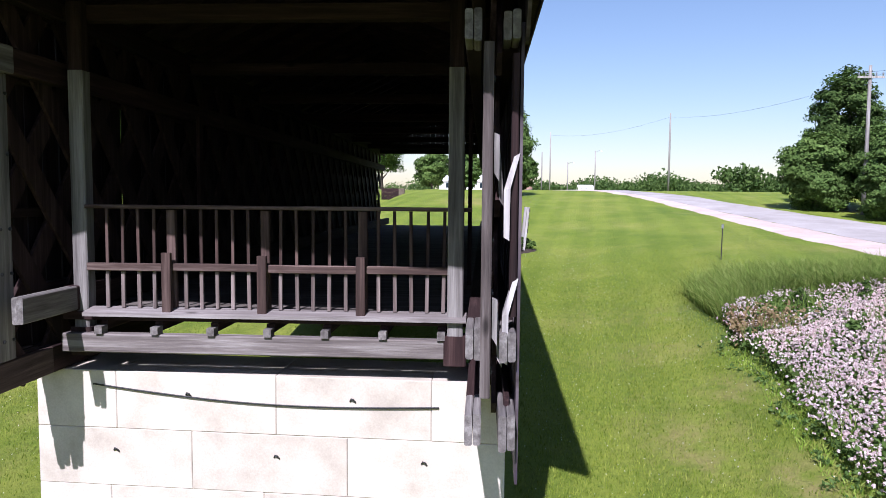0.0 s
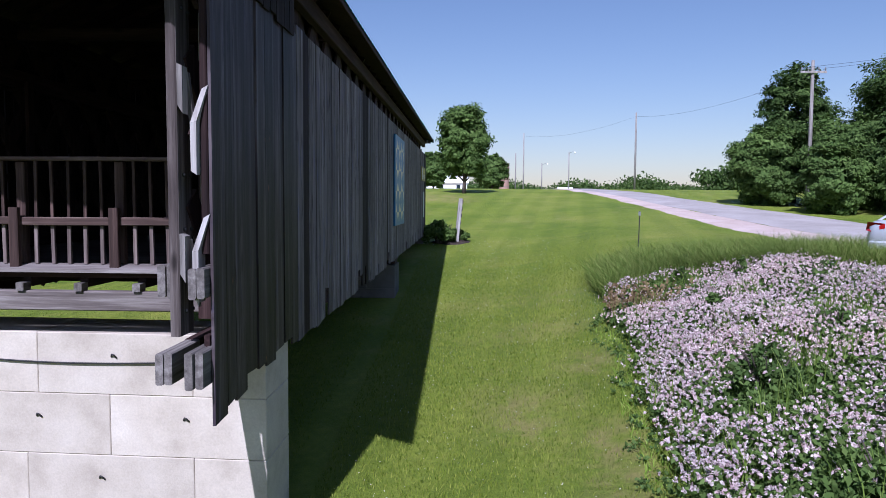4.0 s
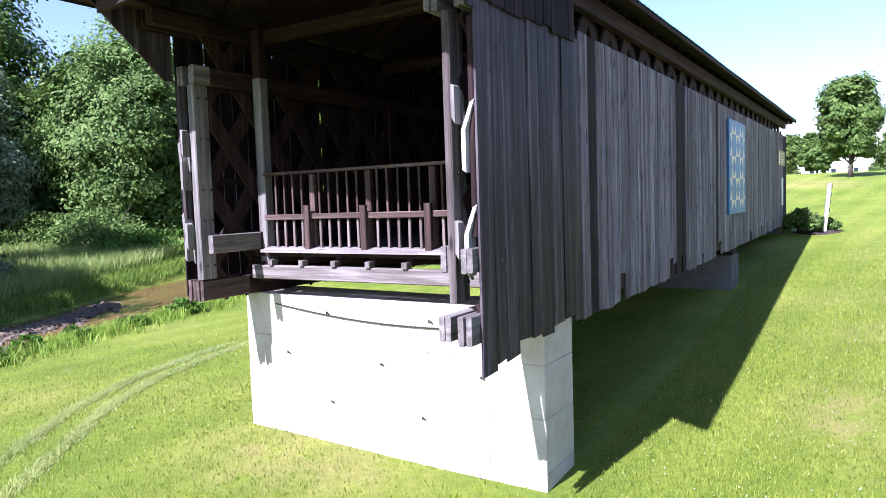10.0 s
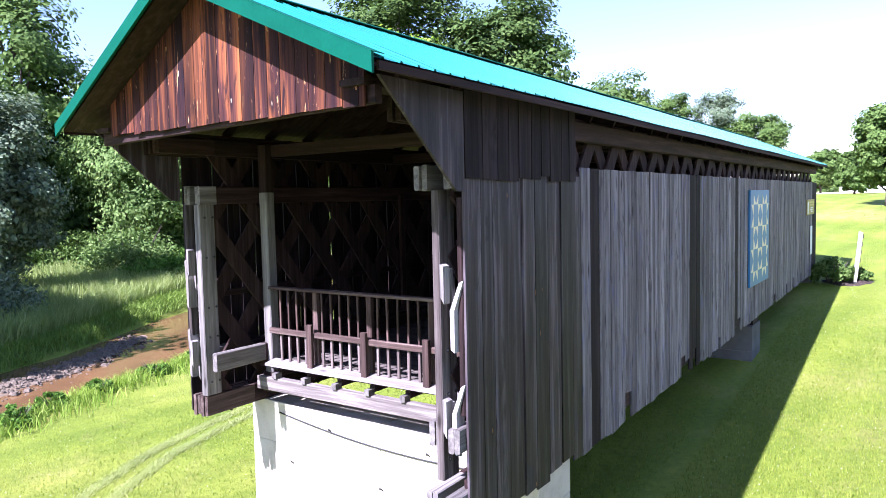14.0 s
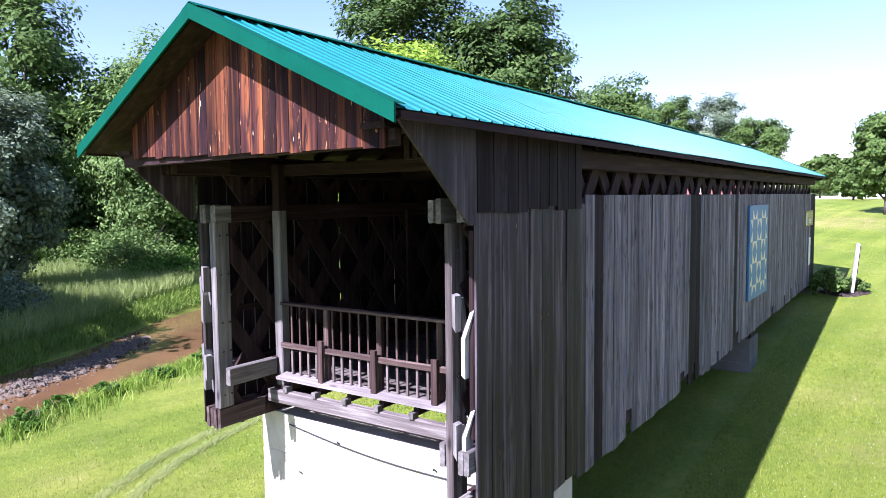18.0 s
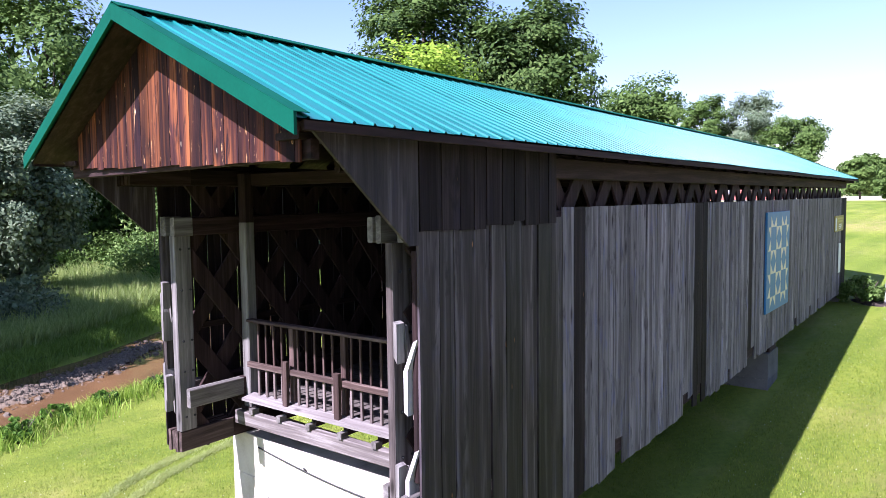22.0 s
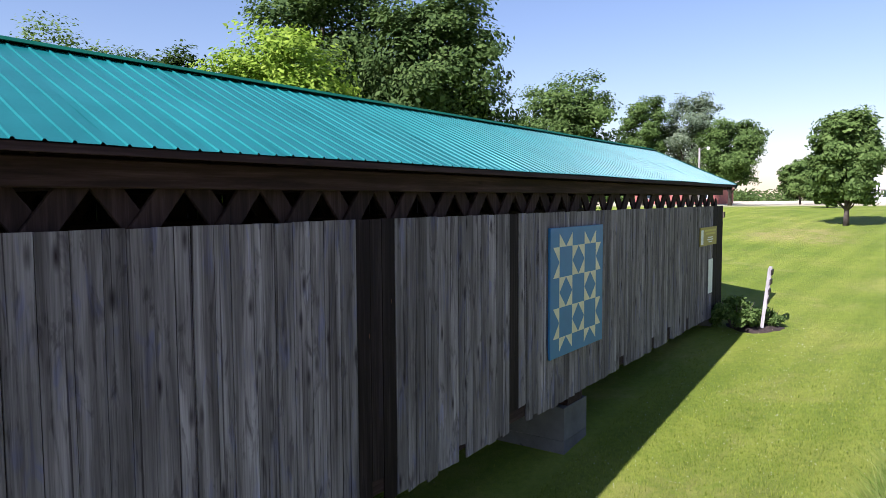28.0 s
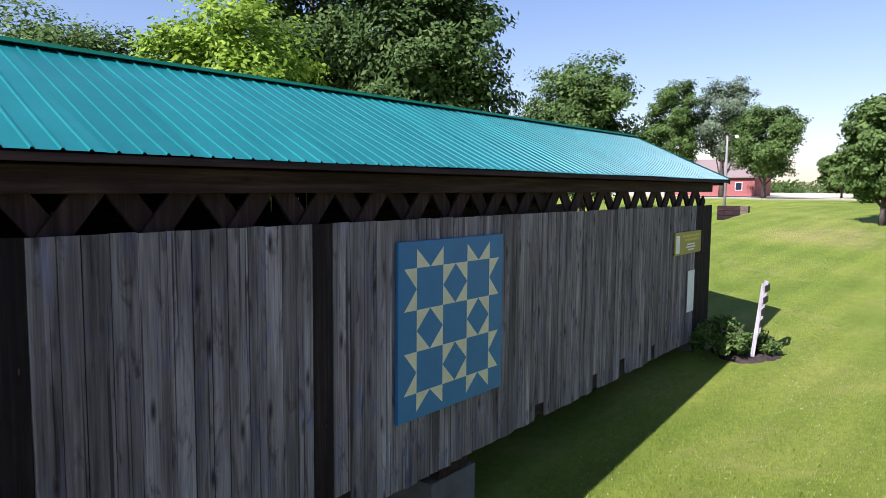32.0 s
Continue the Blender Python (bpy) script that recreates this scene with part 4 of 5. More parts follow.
# ---------------------------------------------------------------- things on and beside the bridge
def barn_quilt():
    x, y0, y1, z0, z1 = 0.038, 13.03, 15.54, 2.87, 5.36
    th = root("barn_quilt", (x, (y0 + y1) / 2, z0), "square blue barn quilt panel with cream star points", "quilt panel")
    b = Build()
    b.box((x, y0, z0), (x + 0.05, y1, z1), 0.004)
    part("panel", b, "quilt_blue", th)
    # the pattern: a three by three field of squares with points round it
    cell = 2.45 / 4.2
    cy, cz = (y0 + y1) / 2, (z0 + z1) / 2
    tri = []
    h = 0.5
    def T(pts):
        tri.append([(cy + p[0] * cell, cz + p[1] * cell) for p in pts])
    # diamonds between the corner squares: four corner triangles of each middle cell
    for gx, gz in ((0, 1), (0, -1), (1, 0), (-1, 0)):
        for sx in (1, -1):
            for sz in (1, -1):
                T([(gx + sx * h, gz + sz * h), (gx + sx * h, gz), (gx, gz + sz * h)])
    # star points outside the corner squares
    for gx in (1, -1):
        for gz in (1, -1):
            for k in (-1, 1):
                T([(gx + k * h, gz + gz * h), (gx, gz + gz * h), (gx + k * h, gz + gz * (h + 0.45))])
                T([(gx + gx * h, gz + k * h), (gx + gx * h, gz), (gx + gx * (h + 0.45), gz + k * h)])
    for t in tri:
        b = Build()
        b.prism([(x + 0.0505, p[0], p[1]) for p in t], (0.003, 0, 0))
        part("patch", b, "quilt_cream", th)


barn_quilt()


def info_sign():
    x = 0.04
    th = root("info_sign", (x, 24.4, 4.45), "yellow-brown sign with yellow lettering bars on the siding", "sign")
    b = Build()
    b.box((x, 23.35, 4.42), (x + 0.03, 25.3, 5.0), 0.004)
    part("sign_panel", b, "sign_brown", th)
    b = Build()
    b.box((x + 0.031, 23.42, 4.47), (x + 0.034, 23.68, 4.92), 0.001)
    part("picture_panel", b, "white_paint", th)
    for k, (a, c, z) in enumerate(((23.85, 25.2, 4.86), (24.0, 25.1, 4.76))):
        b = Build()
        b.box((x + 0.031, a, z), (x + 0.035, c, z + 0.06), 0.001)
        part("lettering_bar", b, "sign_yellow", th)
    for k, (a, c, z) in enumerate(((24.2, 24.8, 4.65), (24.15, 24.85, 4.58), (24.3, 24.75, 4.51))):
        b = Build()
        b.box((x + 0.031, a, z), (x + 0.035, c, z + 0.035), 0.001)
        part("lettering_bar", b, "white_paint", th)
    b = Build()
    b.box((x, 24.45, 2.85), (x + 0.012, 24.95, 3.95), 0.003)
    tagged(part("notice_board", b, "white_paint"), "narrow pale grey notice board fixed on the siding", "notice board")


info_sign()


def leaf_quads(b_v, b_f, centre, n, spread, size, rng, flat=0.0, middle=None):
    """Adds n small diamond leaves round a centre."""
    c = np.asarray(centre)
    p = rng.normal(0, 1, (n, 3))
    p /= np.linalg.norm(p, axis=1)[:, None] + 1e-9
    p = c + p * (rng.random((n, 1)) ** 0.5) * np.asarray(spread)
    d = rng.normal(0, 1, (n, 3))
    d[:, 2] *= 1 - flat
    d /= np.linalg.norm(d, axis=1)[:, None]
    e = np.cross(d, rng.normal(0, 1, (n, 3)))
    e /= np.linalg.norm(e, axis=1)[:, None]
    if middle is not None:
        # the leaves of a crown face outward and up, with some disorder
        o = p - np.asarray(middle)
        o /= np.linalg.norm(o, axis=1)[:, None] + 1e-9
        nrm = o * 0.95 + rng.normal(0, 0.45, (n, 3)) + np.array([0, 0, 0.38])
        nrm /= np.linalg.norm(nrm, axis=1)[:, None]
        d = np.cross(nrm, rng.normal(0, 1, (n, 3)))
        d /= np.linalg.norm(d, axis=1)[:, None]
        e = np.cross(nrm, d)
    s = size * rng.uniform(0.6, 1.3, (n, 1))
    k = sum(len(a) for a in b_v)
    q = np.stack([p - d * s, p + e * s * 0.55, p + d * s, p - e * s * 0.55], 1).reshape(-1, 3)
    b_v.append(q)
    b_f.append(np.arange(k, k + 4 * n).reshape(-1, 4))


def leaf_mesh(name, vs, fs, mats, parent=None, mat_index=None):
    v, f = np.concatenate(vs), np.concatenate(fs)
    me = bpy.data.meshes.new(name)
    me.vertices.add(len(v))
    me.vertices.foreach_set("co", v.astype(np.float32).ravel())
    me.loops.add(f.size)
    me.loops.foreach_set("vertex_index", f.astype(np.int32).ravel())
    me.polygons.add(len(f))
    me.polygons.foreach_set("loop_start", np.arange(0, f.size, f.shape[1], dtype=np.int32))
    if mat_index is not None:
        me.polygons.foreach_set("material_index", mat_index.astype(np.int32))
    for m in mats:
        me.materials.append(M[m])
    me.update(calc_edges=True)
    ob = new(name, me)
    ob.parent = parent
    return ob


def tree(name, x, y, height, radius, mat, label, seed, base=0.22, leaf=0.30, lobes=9, per=55, clumps=11, dense=1.0, lean=0.0, cat="tree", trunk=None, squash=1.0):
    """A tree: tapered trunk with limbs, and a crown of clumps of leaves on uneven lobes."""
    rng = np.random.default_rng(seed)
    z = ground_z(x, y) - 0.1
    th = root(name, (x, y, z), label, cat)
    b = Build()
    r0 = trunk or height * 0.022
    pts, rad = [], []
    for i in range(7):
        t = i / 6
        pts.append((x + lean * t * height + rng.normal(0, 0.012) * height * t, y + rng.normal(0, 0.012) * height * t, z + t * height * 0.86))
        rad.append(r0 * (1.25 if i == 0 else 1) * (1 - 0.85 * t))
    b.tube(pts, rad, 9)
    centre = []
    zc, hc = z + height * (base + (1 - base) * 0.5), height * (1 - base) * 0.5
    lobes = int(lobes * 1.9)
    for i in range(lobes):
        a = 2.4 * i + rng.uniform(-0.5, 0.5)
        t = (i + 0.5) / lobes
        zz = -0.92 + 1.84 * t
        rr = math.sqrt(max(0.03, 1 - (abs(zz) ** 1.6) * 0.93)) * rng.uniform(0.44, 0.66)
        c = (x + lean * height * 0.6 + math.cos(a) * radius * rr, y + math.sin(a) * radius * rr, zc + zz * hc * 0.86)
        s = radius * rng.uniform(0.38, 0.50) * squash
        centre.append((c, s))
        k = min(5, max(1, int((c[2] - z) / (height * 0.86) * 6 * 0.7)))
        p0 = Vector(pts[k])
        p1 = Vector(c)
        b.tube([p0, p0.lerp(p1, 0.5) + Vector((0, 0, -0.03 * height)), p1], [rad[k] * 0.6, rad[k] * 0.35, rad[k] * 0.10], 6)
    centre.append(((x, y, zc), radius * 0.55))
    part("trunk", b, "bark", th, smooth=True)
    vs, fs = [], []
    o = np.array([x, y, z])
    for c, s in centre:
        for j in range(clumps):
            d = rng.normal(0, 1, 3)
            d /= np.linalg.norm(d)
            q = np.array(c) + d * s * rng.uniform(0.5, 0.95) * np.array([1, 1, 0.85])
            w = s * rng.uniform(0.34, 0.56) * np.array([1, 1, 0.62])
            leaf_quads(vs, fs, q - o, int(per * 1.25 * dense), w, leaf * 0.58, rng, 0.0, (np.array(c) * 0.6 + np.array([x, y, zc]) * 0.4) - o)
            leaf_quads(vs, fs, np.array(c) + d * s * 0.35 - o, int(34 * dense), w * 1.35, leaf * 0.95, rng, 0.0, (np.array(c) * 0.6 + np.array([x, y, zc]) * 0.4) - o)
    leaf_mesh("crown", vs, fs, [mat], th)
    return th


def shrub(name, x, y, w, h, mat, label, seed, leaf=0.12, n=26, per=60, cat="bush", group=""):
    rng = np.random.default_rng(seed)
    z = ground_z(x, y)
    th = root(name, (x, y, z - 0.05), label, cat, group)
    b = Build()
    for k in range(7):
        a = rng.uniform(0, 6.28)
        b.tube([(x + 0.1 * math.cos(a), y + 0.1 * math.sin(a), z - 0.05), (x + w * 0.25 * math.cos(a), y + w * 0.25 * math.sin(a), z + h * 0.45), (x + w * 0.4 * math.cos(a), y + w * 0.4 * math.sin(a), z + h * 0.8)], [0.02 + 0.008 * h, 0.014 + 0.004 * h, 0.006], 5)
    part("stems", b, "bark", th)
    vs, fs = [], []
    o = np.array([x, y, z - 0.05])
    for k in range(n):
        a, r = rng.uniform(0, 6.28), math.sqrt(rng.random()) * w * 0.5
        top = h * (1 - 0.45 * (r / (w * 0.5)) ** 2) * rng.uniform(0.75, 1.05)
        q = np.array([x + r * math.cos(a), y + r * math.sin(a), z + top * rng.uniform(0.25, 0.9)])
        leaf_quads(vs, fs, q - o, per, np.array([w * 0.16, w * 0.16, h * 0.16]), leaf, rng)
    leaf_mesh("foliage", vs, fs, [mat], th)
    return th


# trees beyond the bridge
tree("lime_tree", -20.8, 25.2, 14.6, 5.2, "leaf_lime", "bright lime green tree behind the bridge", 3, 0.2, 0.23, 10, 95, 13)
tree("maple_tree", -24.2, 43.0, 22.5, 7.0, "leaf_dark", "tall dark green maple behind the bridge", 4, 0.15, 0.30, 11, 100, 14)
tree("maple_tree", -32.0, 40.0, 26.0, 7.6, "leaf_dark", "tall dark green maple behind the bridge", 5, 0.15, 0.31, 11, 100, 14)
tree("round_tree", -23.6, 65.0, 16.0, 6.2, "leaf", "round-crowned green tree on the hill", 6, 0.18, 0.27, 10, 90, 13)
tree("hill_tree", -26.3, 95.0, 15.0, 4.2, "leaf", "green tree in a row on the hill", 7, 0.18, 0.24, 9, 75, 12)
tree("pine_tree", -21.0, 98.0, 15.5, 4.6, "leaf_grey", "grey-green pine among the hill trees", 8, 0.25, 0.22, 9, 60)
tree("hill_tree", -14.8, 93.0, 10.6, 4.7, "leaf", "spreading green tree with a bare trunk on the hill", 9, 0.27, 0.23, 9, 75, 12)
tree("hill_tree", -8.5, 104.0, 5.8, 2.9, "leaf", "small rounded green tree on the hill", 10, 0.2, 0.36)
tree("lawn_tree", 1.5, 51.0, 7.2, 2.4, "leaf", "young upright tree standing alone on the lawn", 11, 0.18, 0.20, 15, 60, 12)
tree("hill_tree", -2.5, 78.0, 4.4, 2.1, "leaf", "small rounded green tree on the hill", 12, 0.12, 0.28)
tree("hill_tree", 5.0, 95.0, 5.2, 2.5, "leaf", "rounded tree near the far silo", 13, 0.1, 0.30)
# woods left of the creek
tree("maple_tree", -47.5, 28.4, 17.8, 7.7, "leaf_pale", "big broad maple beyond the creek", 21, 0.02, 0.25, 15, 110, 18)
tree("woodland_tree", -63.0, 24.0, 27.0, 8.0, "leaf", "tall green woodland tree beyond the creek", 22, 0.08, 0.34, 11, 60, 13)
tree("willow_tree", -39.0, 11.6, 12.0, 4.2, "leaf_grey", "grey-green willow by the creek", 23, 0.06, 0.20, 11, 90, 14)
tree("woodland_tree", -59.0, 33.0, 18.5, 6.0, "leaf", "tall woodland tree beyond the creek", 24, 0.08, 0.34, 10, 60, 13)
tree("woodland_tree", -56.0, 14.0, 18.0, 7.0, "leaf", "tall woodland tree beyond the creek", 26, 0.1, 0.40)
tree("woodland_tree", -45.0, 42.0, 16.0, 6.0, "leaf", "woodland tree beyond the creek", 27, 0.08, 0.34)
tree("woodland_tree", -52.0, 38.0, 19.0, 7.0, "leaf_dark", "dark woodland tree beyond the creek", 28, 0.1, 0.40)
for k, (x, y, h, r) in enumerate(((-57, 20, 10, 6.5), (-55, 42, 10, 6.5), (-38, 41, 10, 6.5), (-60, 26, 13, 8))):
    tree("woodland_tree", x, y, h, r, "leaf_dark", "dense dark tree in the wood beyond the creek", 60 + k, -0.02, 0.52, 9, 50, 11, 0.6)
# trees behind the walk whose shade lies over the far creek bank
tree("woodland_tree", -32.3, -2.6, 16.5, 5.6, "leaf", "leafy woodland tree beside the creek", 41, 0.08, 0.5, 9, 50, 11, 0.5)
tree("woodland_tree", -27.0, -2.5, 13.5, 4.8, "leaf", "leafy woodland tree beside the creek", 44, 0.08, 0.5, 9, 50, 11, 0.5)
tree("woodland_tree", -34.5, -1.0, 14.0, 5.5, "leaf_dark", "dark woodland tree beside the creek", 42, 0.08, 0.5, 9, 50, 11, 0.5)
tree("woodland_tree", -41.0, -0.5, 14.0, 5.5, "leaf_dark", "dark woodland tree beside the creek", 43, 0.08, 0.5, 9, 50, 11, 0.5)
# roadside thicket
tree("roadside_tree", 21.9, 33.4, 4.0, 1.9, "leaf", "low bushy tree at the foot of the pole", 39, 0.0, 0.17, 9, 110, 12)
tree("roadside_tree", 23.6, 42.0, 9.6, 2.7, "leaf_dark", "tall dark roadside tree in a thicket", 31, 0.05, 0.17, 11, 110, 13)
tree("roadside_tree", 21.0, 40.0, 5.0, 2.6, "leaf", "low broad tree at the thicket's edge", 32, 0.0, 0.17, 11, 110, 13)
tree("roadside_tree", 24.4, 37.4, 5.8, 2.8, "leaf", "low broad tree in the roadside thicket", 33, 0.0, 0.17, 11, 110, 13)
tree("roadside_tree", 26.8, 36.0, 8.6, 3.4, "leaf_dark", "dark roadside tree in a thicket", 34, 0.0, 0.17, 11, 110, 13)
tree("roadside_tree", 29.0, 31.0, 9.0, 3.8, "leaf_dark", "dark roadside tree in a thicket", 35, 0.0, 0.17, 11, 110, 13)
tree("roadside_tree", 26.0, 32.0, 4.6, 2.6, "leaf", "low bushy tree by the road", 36, 0.0, 0.17, 9, 110, 12)
tree("roadside_tree", 33.0, 27.0, 10.0, 4.4, "leaf_dark", "dark roadside tree in a thicket", 37, 0.0, 0.17, 11, 110, 13)
tree("roadside_tree", 31.0, 41.0, 10.0, 4.4, "leaf_dark", "dark tree at the back of the thicket", 38, 0.0, 0.17, 11, 110, 13)


def far_woods():
    """The distant tree line along the skyline: many clumps, no single tree to be told apart."""
    rng = np.random.default_rng(99)
    vs, fs = [], []
    for k in range(1300):
        a = math.radians(rng.uniform(-75, 62) if k % 3 else rng.uniform(0, 32))
        d = rng.uniform(230, 330)
        x, y = d * math.sin(a), d * math.cos(a)
        h = (6.6 + 3.6 * noise.noise((a * 14, 0.0, 0.0))) * rng.uniform(0.75, 1.15) * (1.0 if a > -0.1 else 0.8)
        leaf_quads(vs, fs, np.array([x, y, 4.2 + h * 0.45]), 130, np.array([4.5, 4.5, h * 0.6]), 0.5, rng)
    for k in range(26):
        a, d = math.radians(20.3 + rng.normal(0, 1.0)), rng.uniform(232, 240)
        leaf_quads(vs, fs, np.array([d * math.sin(a), d * math.cos(a), 9.5 + rng.normal(0, 2.4)]), 70, np.array([2.4, 2.4, 2.4]), 0.7, rng)
    ob = leaf_mesh("far_woods", vs, fs, ["leaf_dark"])
    tagged(ob, "distant dark green tree line on the skyline", "woods", kind="stuff")


far_woods()


# ---------------------------------------------------------------- poles
def utility_pole(x, y, h, label, arm=True, lamp=False):
    z = ground_z(x, y) - 0.2
    th = root("utility_pole", (x, y, z), label, "pole", "poles along the road")
    b = Build()
    b.tube([(x, y, z), (x + 0.02, y, z + h * 0.5), (x, y, z + h)], [0.13, 0.11, 0.085], 10)
    part("pole_shaft", b, "pole_wood", th, smooth=True)
    if arm:
        b = Build()
        b.box((x - 0.75, y - 0.16, z + h - 0.75), (x + 0.75, y - 0.06, z + h - 0.63))
        part("crossarm", b, "pole_wood", th)
        for k in (-0.68, -0.3, 0.3, 0.68):
            b = Build()
            b.tube([(x + k, y - 0.11, z + h - 0.63), (x + k, y - 0.11, z + h - 0.5), (x + k, y - 0.11, z + h - 0.42)], [0.02, 0.05, 0.03], 8)
            part("insulator", b, "steel", th)
    if lamp:
        b = Build()
        b.tube([(x, y, z + h - 0.3), (x + 0.6, y - 0.3, z + h), (x + 0.9, y - 0.45, z + h - 0.05)], [0.03, 0.03, 0.03], 6)
        part("lamp_arm", b, "steel", th)
        b = Build()
        b.tube([(x + 0.85, y - 0.42, z + h - 0.02), (x + 0.95, y - 0.48, z + h - 0.10), (x + 1.0, y - 0.5, z + h - 0.25)], [0.06, 0.16, 0.14], 10)
        part("lamp_head", b, "white_paint", th)
    return Vector((x, y, z + h - 0.45))


P1 = utility_pole(22.1, 36.7, 8.9, "tall grey wooden utility pole in the thicket")
P2 = utility_pole(21.1, 77.0, 9.2, "grey wooden utility pole on the hill", False)
P3 = utility_pole(10.8, 113.8, 10.2, "distant grey utility pole", False)
utility_pole(9.6, 116.0, 7.0, "short leaning distant utility pole", False)
utility_pole(19.0, 118.0, 7.4, "distant white lamp pole", False, True)
utility_pole(14.5, 120.0, 5.5, "distant white lamp pole", False, True)
utility_pole(-13.0, 72.0, 7.6, "white yard lamp pole on the hill", False, True)


def cable(p, q, sag, r=0.008):
    b = Build()
    n = 16
    b.tube([Vector(p).lerp(Vector(q), i / n) - Vector((0, 0, 4 * sag * (i / n) * (1 - i / n))) for i in range(n + 1)], [r] * (n + 1), 4)
    return tagged(part("power_line", b, "black"), "thin dark power line between poles", "cable")


cable(P1 + Vector((0.8, 0, 0)), P2, 0.8)
cable(P2, P3, 0.9)
cable(P1 + Vector((0.8, 0, 0)), (62, 0, 15), 1.0)
cable(P1 + Vector((-0.8, 0, 0)), (60, 0, 14.5), 1.0)


# ---------------------------------------------------------------- marker sign and its bed
def marker_sign():
    x, y = 1.50, 25.3
    z = ground_z(x, y)
    b = Build()
    vs = [(x - 0.25, y + 0.2, z + 0.10)]
    n = 26
    ring = []
    for k in range(n):
        a = 2 * math.pi * k / n
        r = 1.0 + 0.12 * math.sin(3 * a) + jit(0.05)
        ring.append((x - 0.25 + r * 0.95 * math.cos(a), y + 0.2 + r * 0.75 * math.sin(a)))
    b.v = vs + [(p[0] * 0.6 + (x - 0.25) * 0.4, p[1] * 0.6 + (y + 0.2) * 0.4, ground_z(*p) + 0.09 + jit(0.02)) for p in ring] + [(p[0], p[1], ground_z(*p) - 0.04) for p in ring]
    b.f = [(0, 1 + k, 1 + (k + 1) % n) for k in range(n)] + [(1 + k, 1 + n + k, 1 + n + (k + 1) % n, 1 + (k + 1) % n) for k in range(n)]
    tagged(part("mulch_bed", b, "mulch", smooth=True), "dark mulch bed round the marker sign", "mulch bed")
    th = root("marker_sign", (x, y, z), "leaning white wooden marker sign on two posts with dark boards", "sign")
    for dx, dy in ((0, 0), (-0.08, 0.62)):
        b = Build()
        b.bar((x + dx, y + dy, z - 0.1), (x + dx + 0.20, y + dy + 0.05, z + 2.0), 0.12, 0.10, None, None, 0.008)
        part("sign_post", b, "post_pale", th)
    for k in (1.86, 1.55, 1.24, 0.93):
        b = Build()
        sx = x + 0.10 * k + 0.075
        b.bar((sx, y - 0.02, z + k), (sx - 0.07, y + 0.70, z + k - 0.02), 0.035, 0.17, Vector((0.99, 0.1, 0)).normalized(), Vector((0, 0, 1)), 0.005)
        part("sign_board", b, "siding_dark", th)
    shrub("shrub", x - 0.75, y - 0.05, 1.4, 1.1, "leaf", "leafy green shrub in the mulch bed by the bridge", 50, 0.07, 40, 70)
    shrub("shrub", x + 0.1, y + 0.6, 0.9, 0.7, "leaf", "low leafy shrub in the mulch bed", 51, 0.06, 24, 60)


marker_sign()


def road_post(x, y, h):
    z = ground_z(x, y)
    th = root("steel_post", (x, y, z), "thin dark steel fence post standing in the lawn", "post")
    b = Build()
    b.bar((x, y, z - 0.2), (x + 0.02, y, z + h), 0.035, 0.03, None, None, 0.004)
    part("post_shaft", b, "black", th)
    b = Build()
    b.box((x - 0.03, y - 0.03, z + h - 0.16), (x + 0.05, y - 0.015, z + h - 0.02), 0.003)
    part("post_tag", b, "steel", th)


road_post(7.95, 18.6, 1.25)


# ---------------------------------------------------------------- plants on the ground
def blades(name, pts, height, width, mats, label, cat, seed, idx=None, bend=0.35):
    """Grass blades as thin bent slips, one mesh."""
    rng = np.random.default_rng(seed)
    pts = np.asarray(pts)
    n = len(pts)
    z = ground_many(pts)
    h = height * rng.uniform(0.55, 1.25, n)
    a = rng.uniform(0, 2 * math.pi, n)
    lean = rng.normal(0, bend, (n, 2)) * h[:, None]
    side = np.stack([np.cos(a), np.sin(a), np.zeros(n)], 1) * (width * 0.5)
    base = np.stack([pts[:, 0], pts[:, 1], z - 0.01], 1)
    mid = base + np.stack([lean[:, 0] * 0.35, lean[:, 1] * 0.35, h * 0.6], 1)
    tip = base + np.stack([lean[:, 0], lean[:, 1], h], 1)
    v = np.stack([base - side, base + side, mid + side * 0.75, tip + side * 0.1, tip - side * 0.1, mid - side * 0.75], 1).reshape(-1, 3)
    k = np.arange(n)[:, None] * 6
    f = np.concatenate([k + np.array([0, 1, 2, 5]), k + np.array([5, 2, 3, 4])], 0)
    ob = leaf_mesh(name, [v], [f], mats, mat_index=np.concatenate([idx, idx]) if idx is not None else None)
    return tagged(ob, label, cat, kind="stuff")


M["blade"] = leafmat("lawn blades", (0.095, 0.145, 0.016), (0.185, 0.238, 0.030), (0.31, 0.335, 0.075), 0.3)
M["blade_pale"] = leafmat("pale dried blades", (0.26, 0.32, 0.09), (0.34, 0.39, 0.14), (0.43, 0.46, 0.20), 0.3)
M["blade_tall"] = leafmat("tall meadow grass", (0.11, 0.18, 0.03), (0.17, 0.26, 0.045), (0.27, 0.36, 0.09), 0.35)


M["blade_meadow"] = leafmat("pale meadow grass", (0.20, 0.27, 0.08), (0.30, 0.37, 0.13), (0.42, 0.47, 0.21), 0.4)
M["blade_rank"] = leafmat("rank uncut grass", (0.11, 0.18, 0.033), (0.19, 0.265, 0.055), (0.31, 0.34, 0.12), 0.35)
M["blade_bank"] = leafmat("bright bank weeds", (0.15, 0.25, 0.03), (0.23, 0.34, 0.05), (0.36, 0.44, 0.11), 0.4)


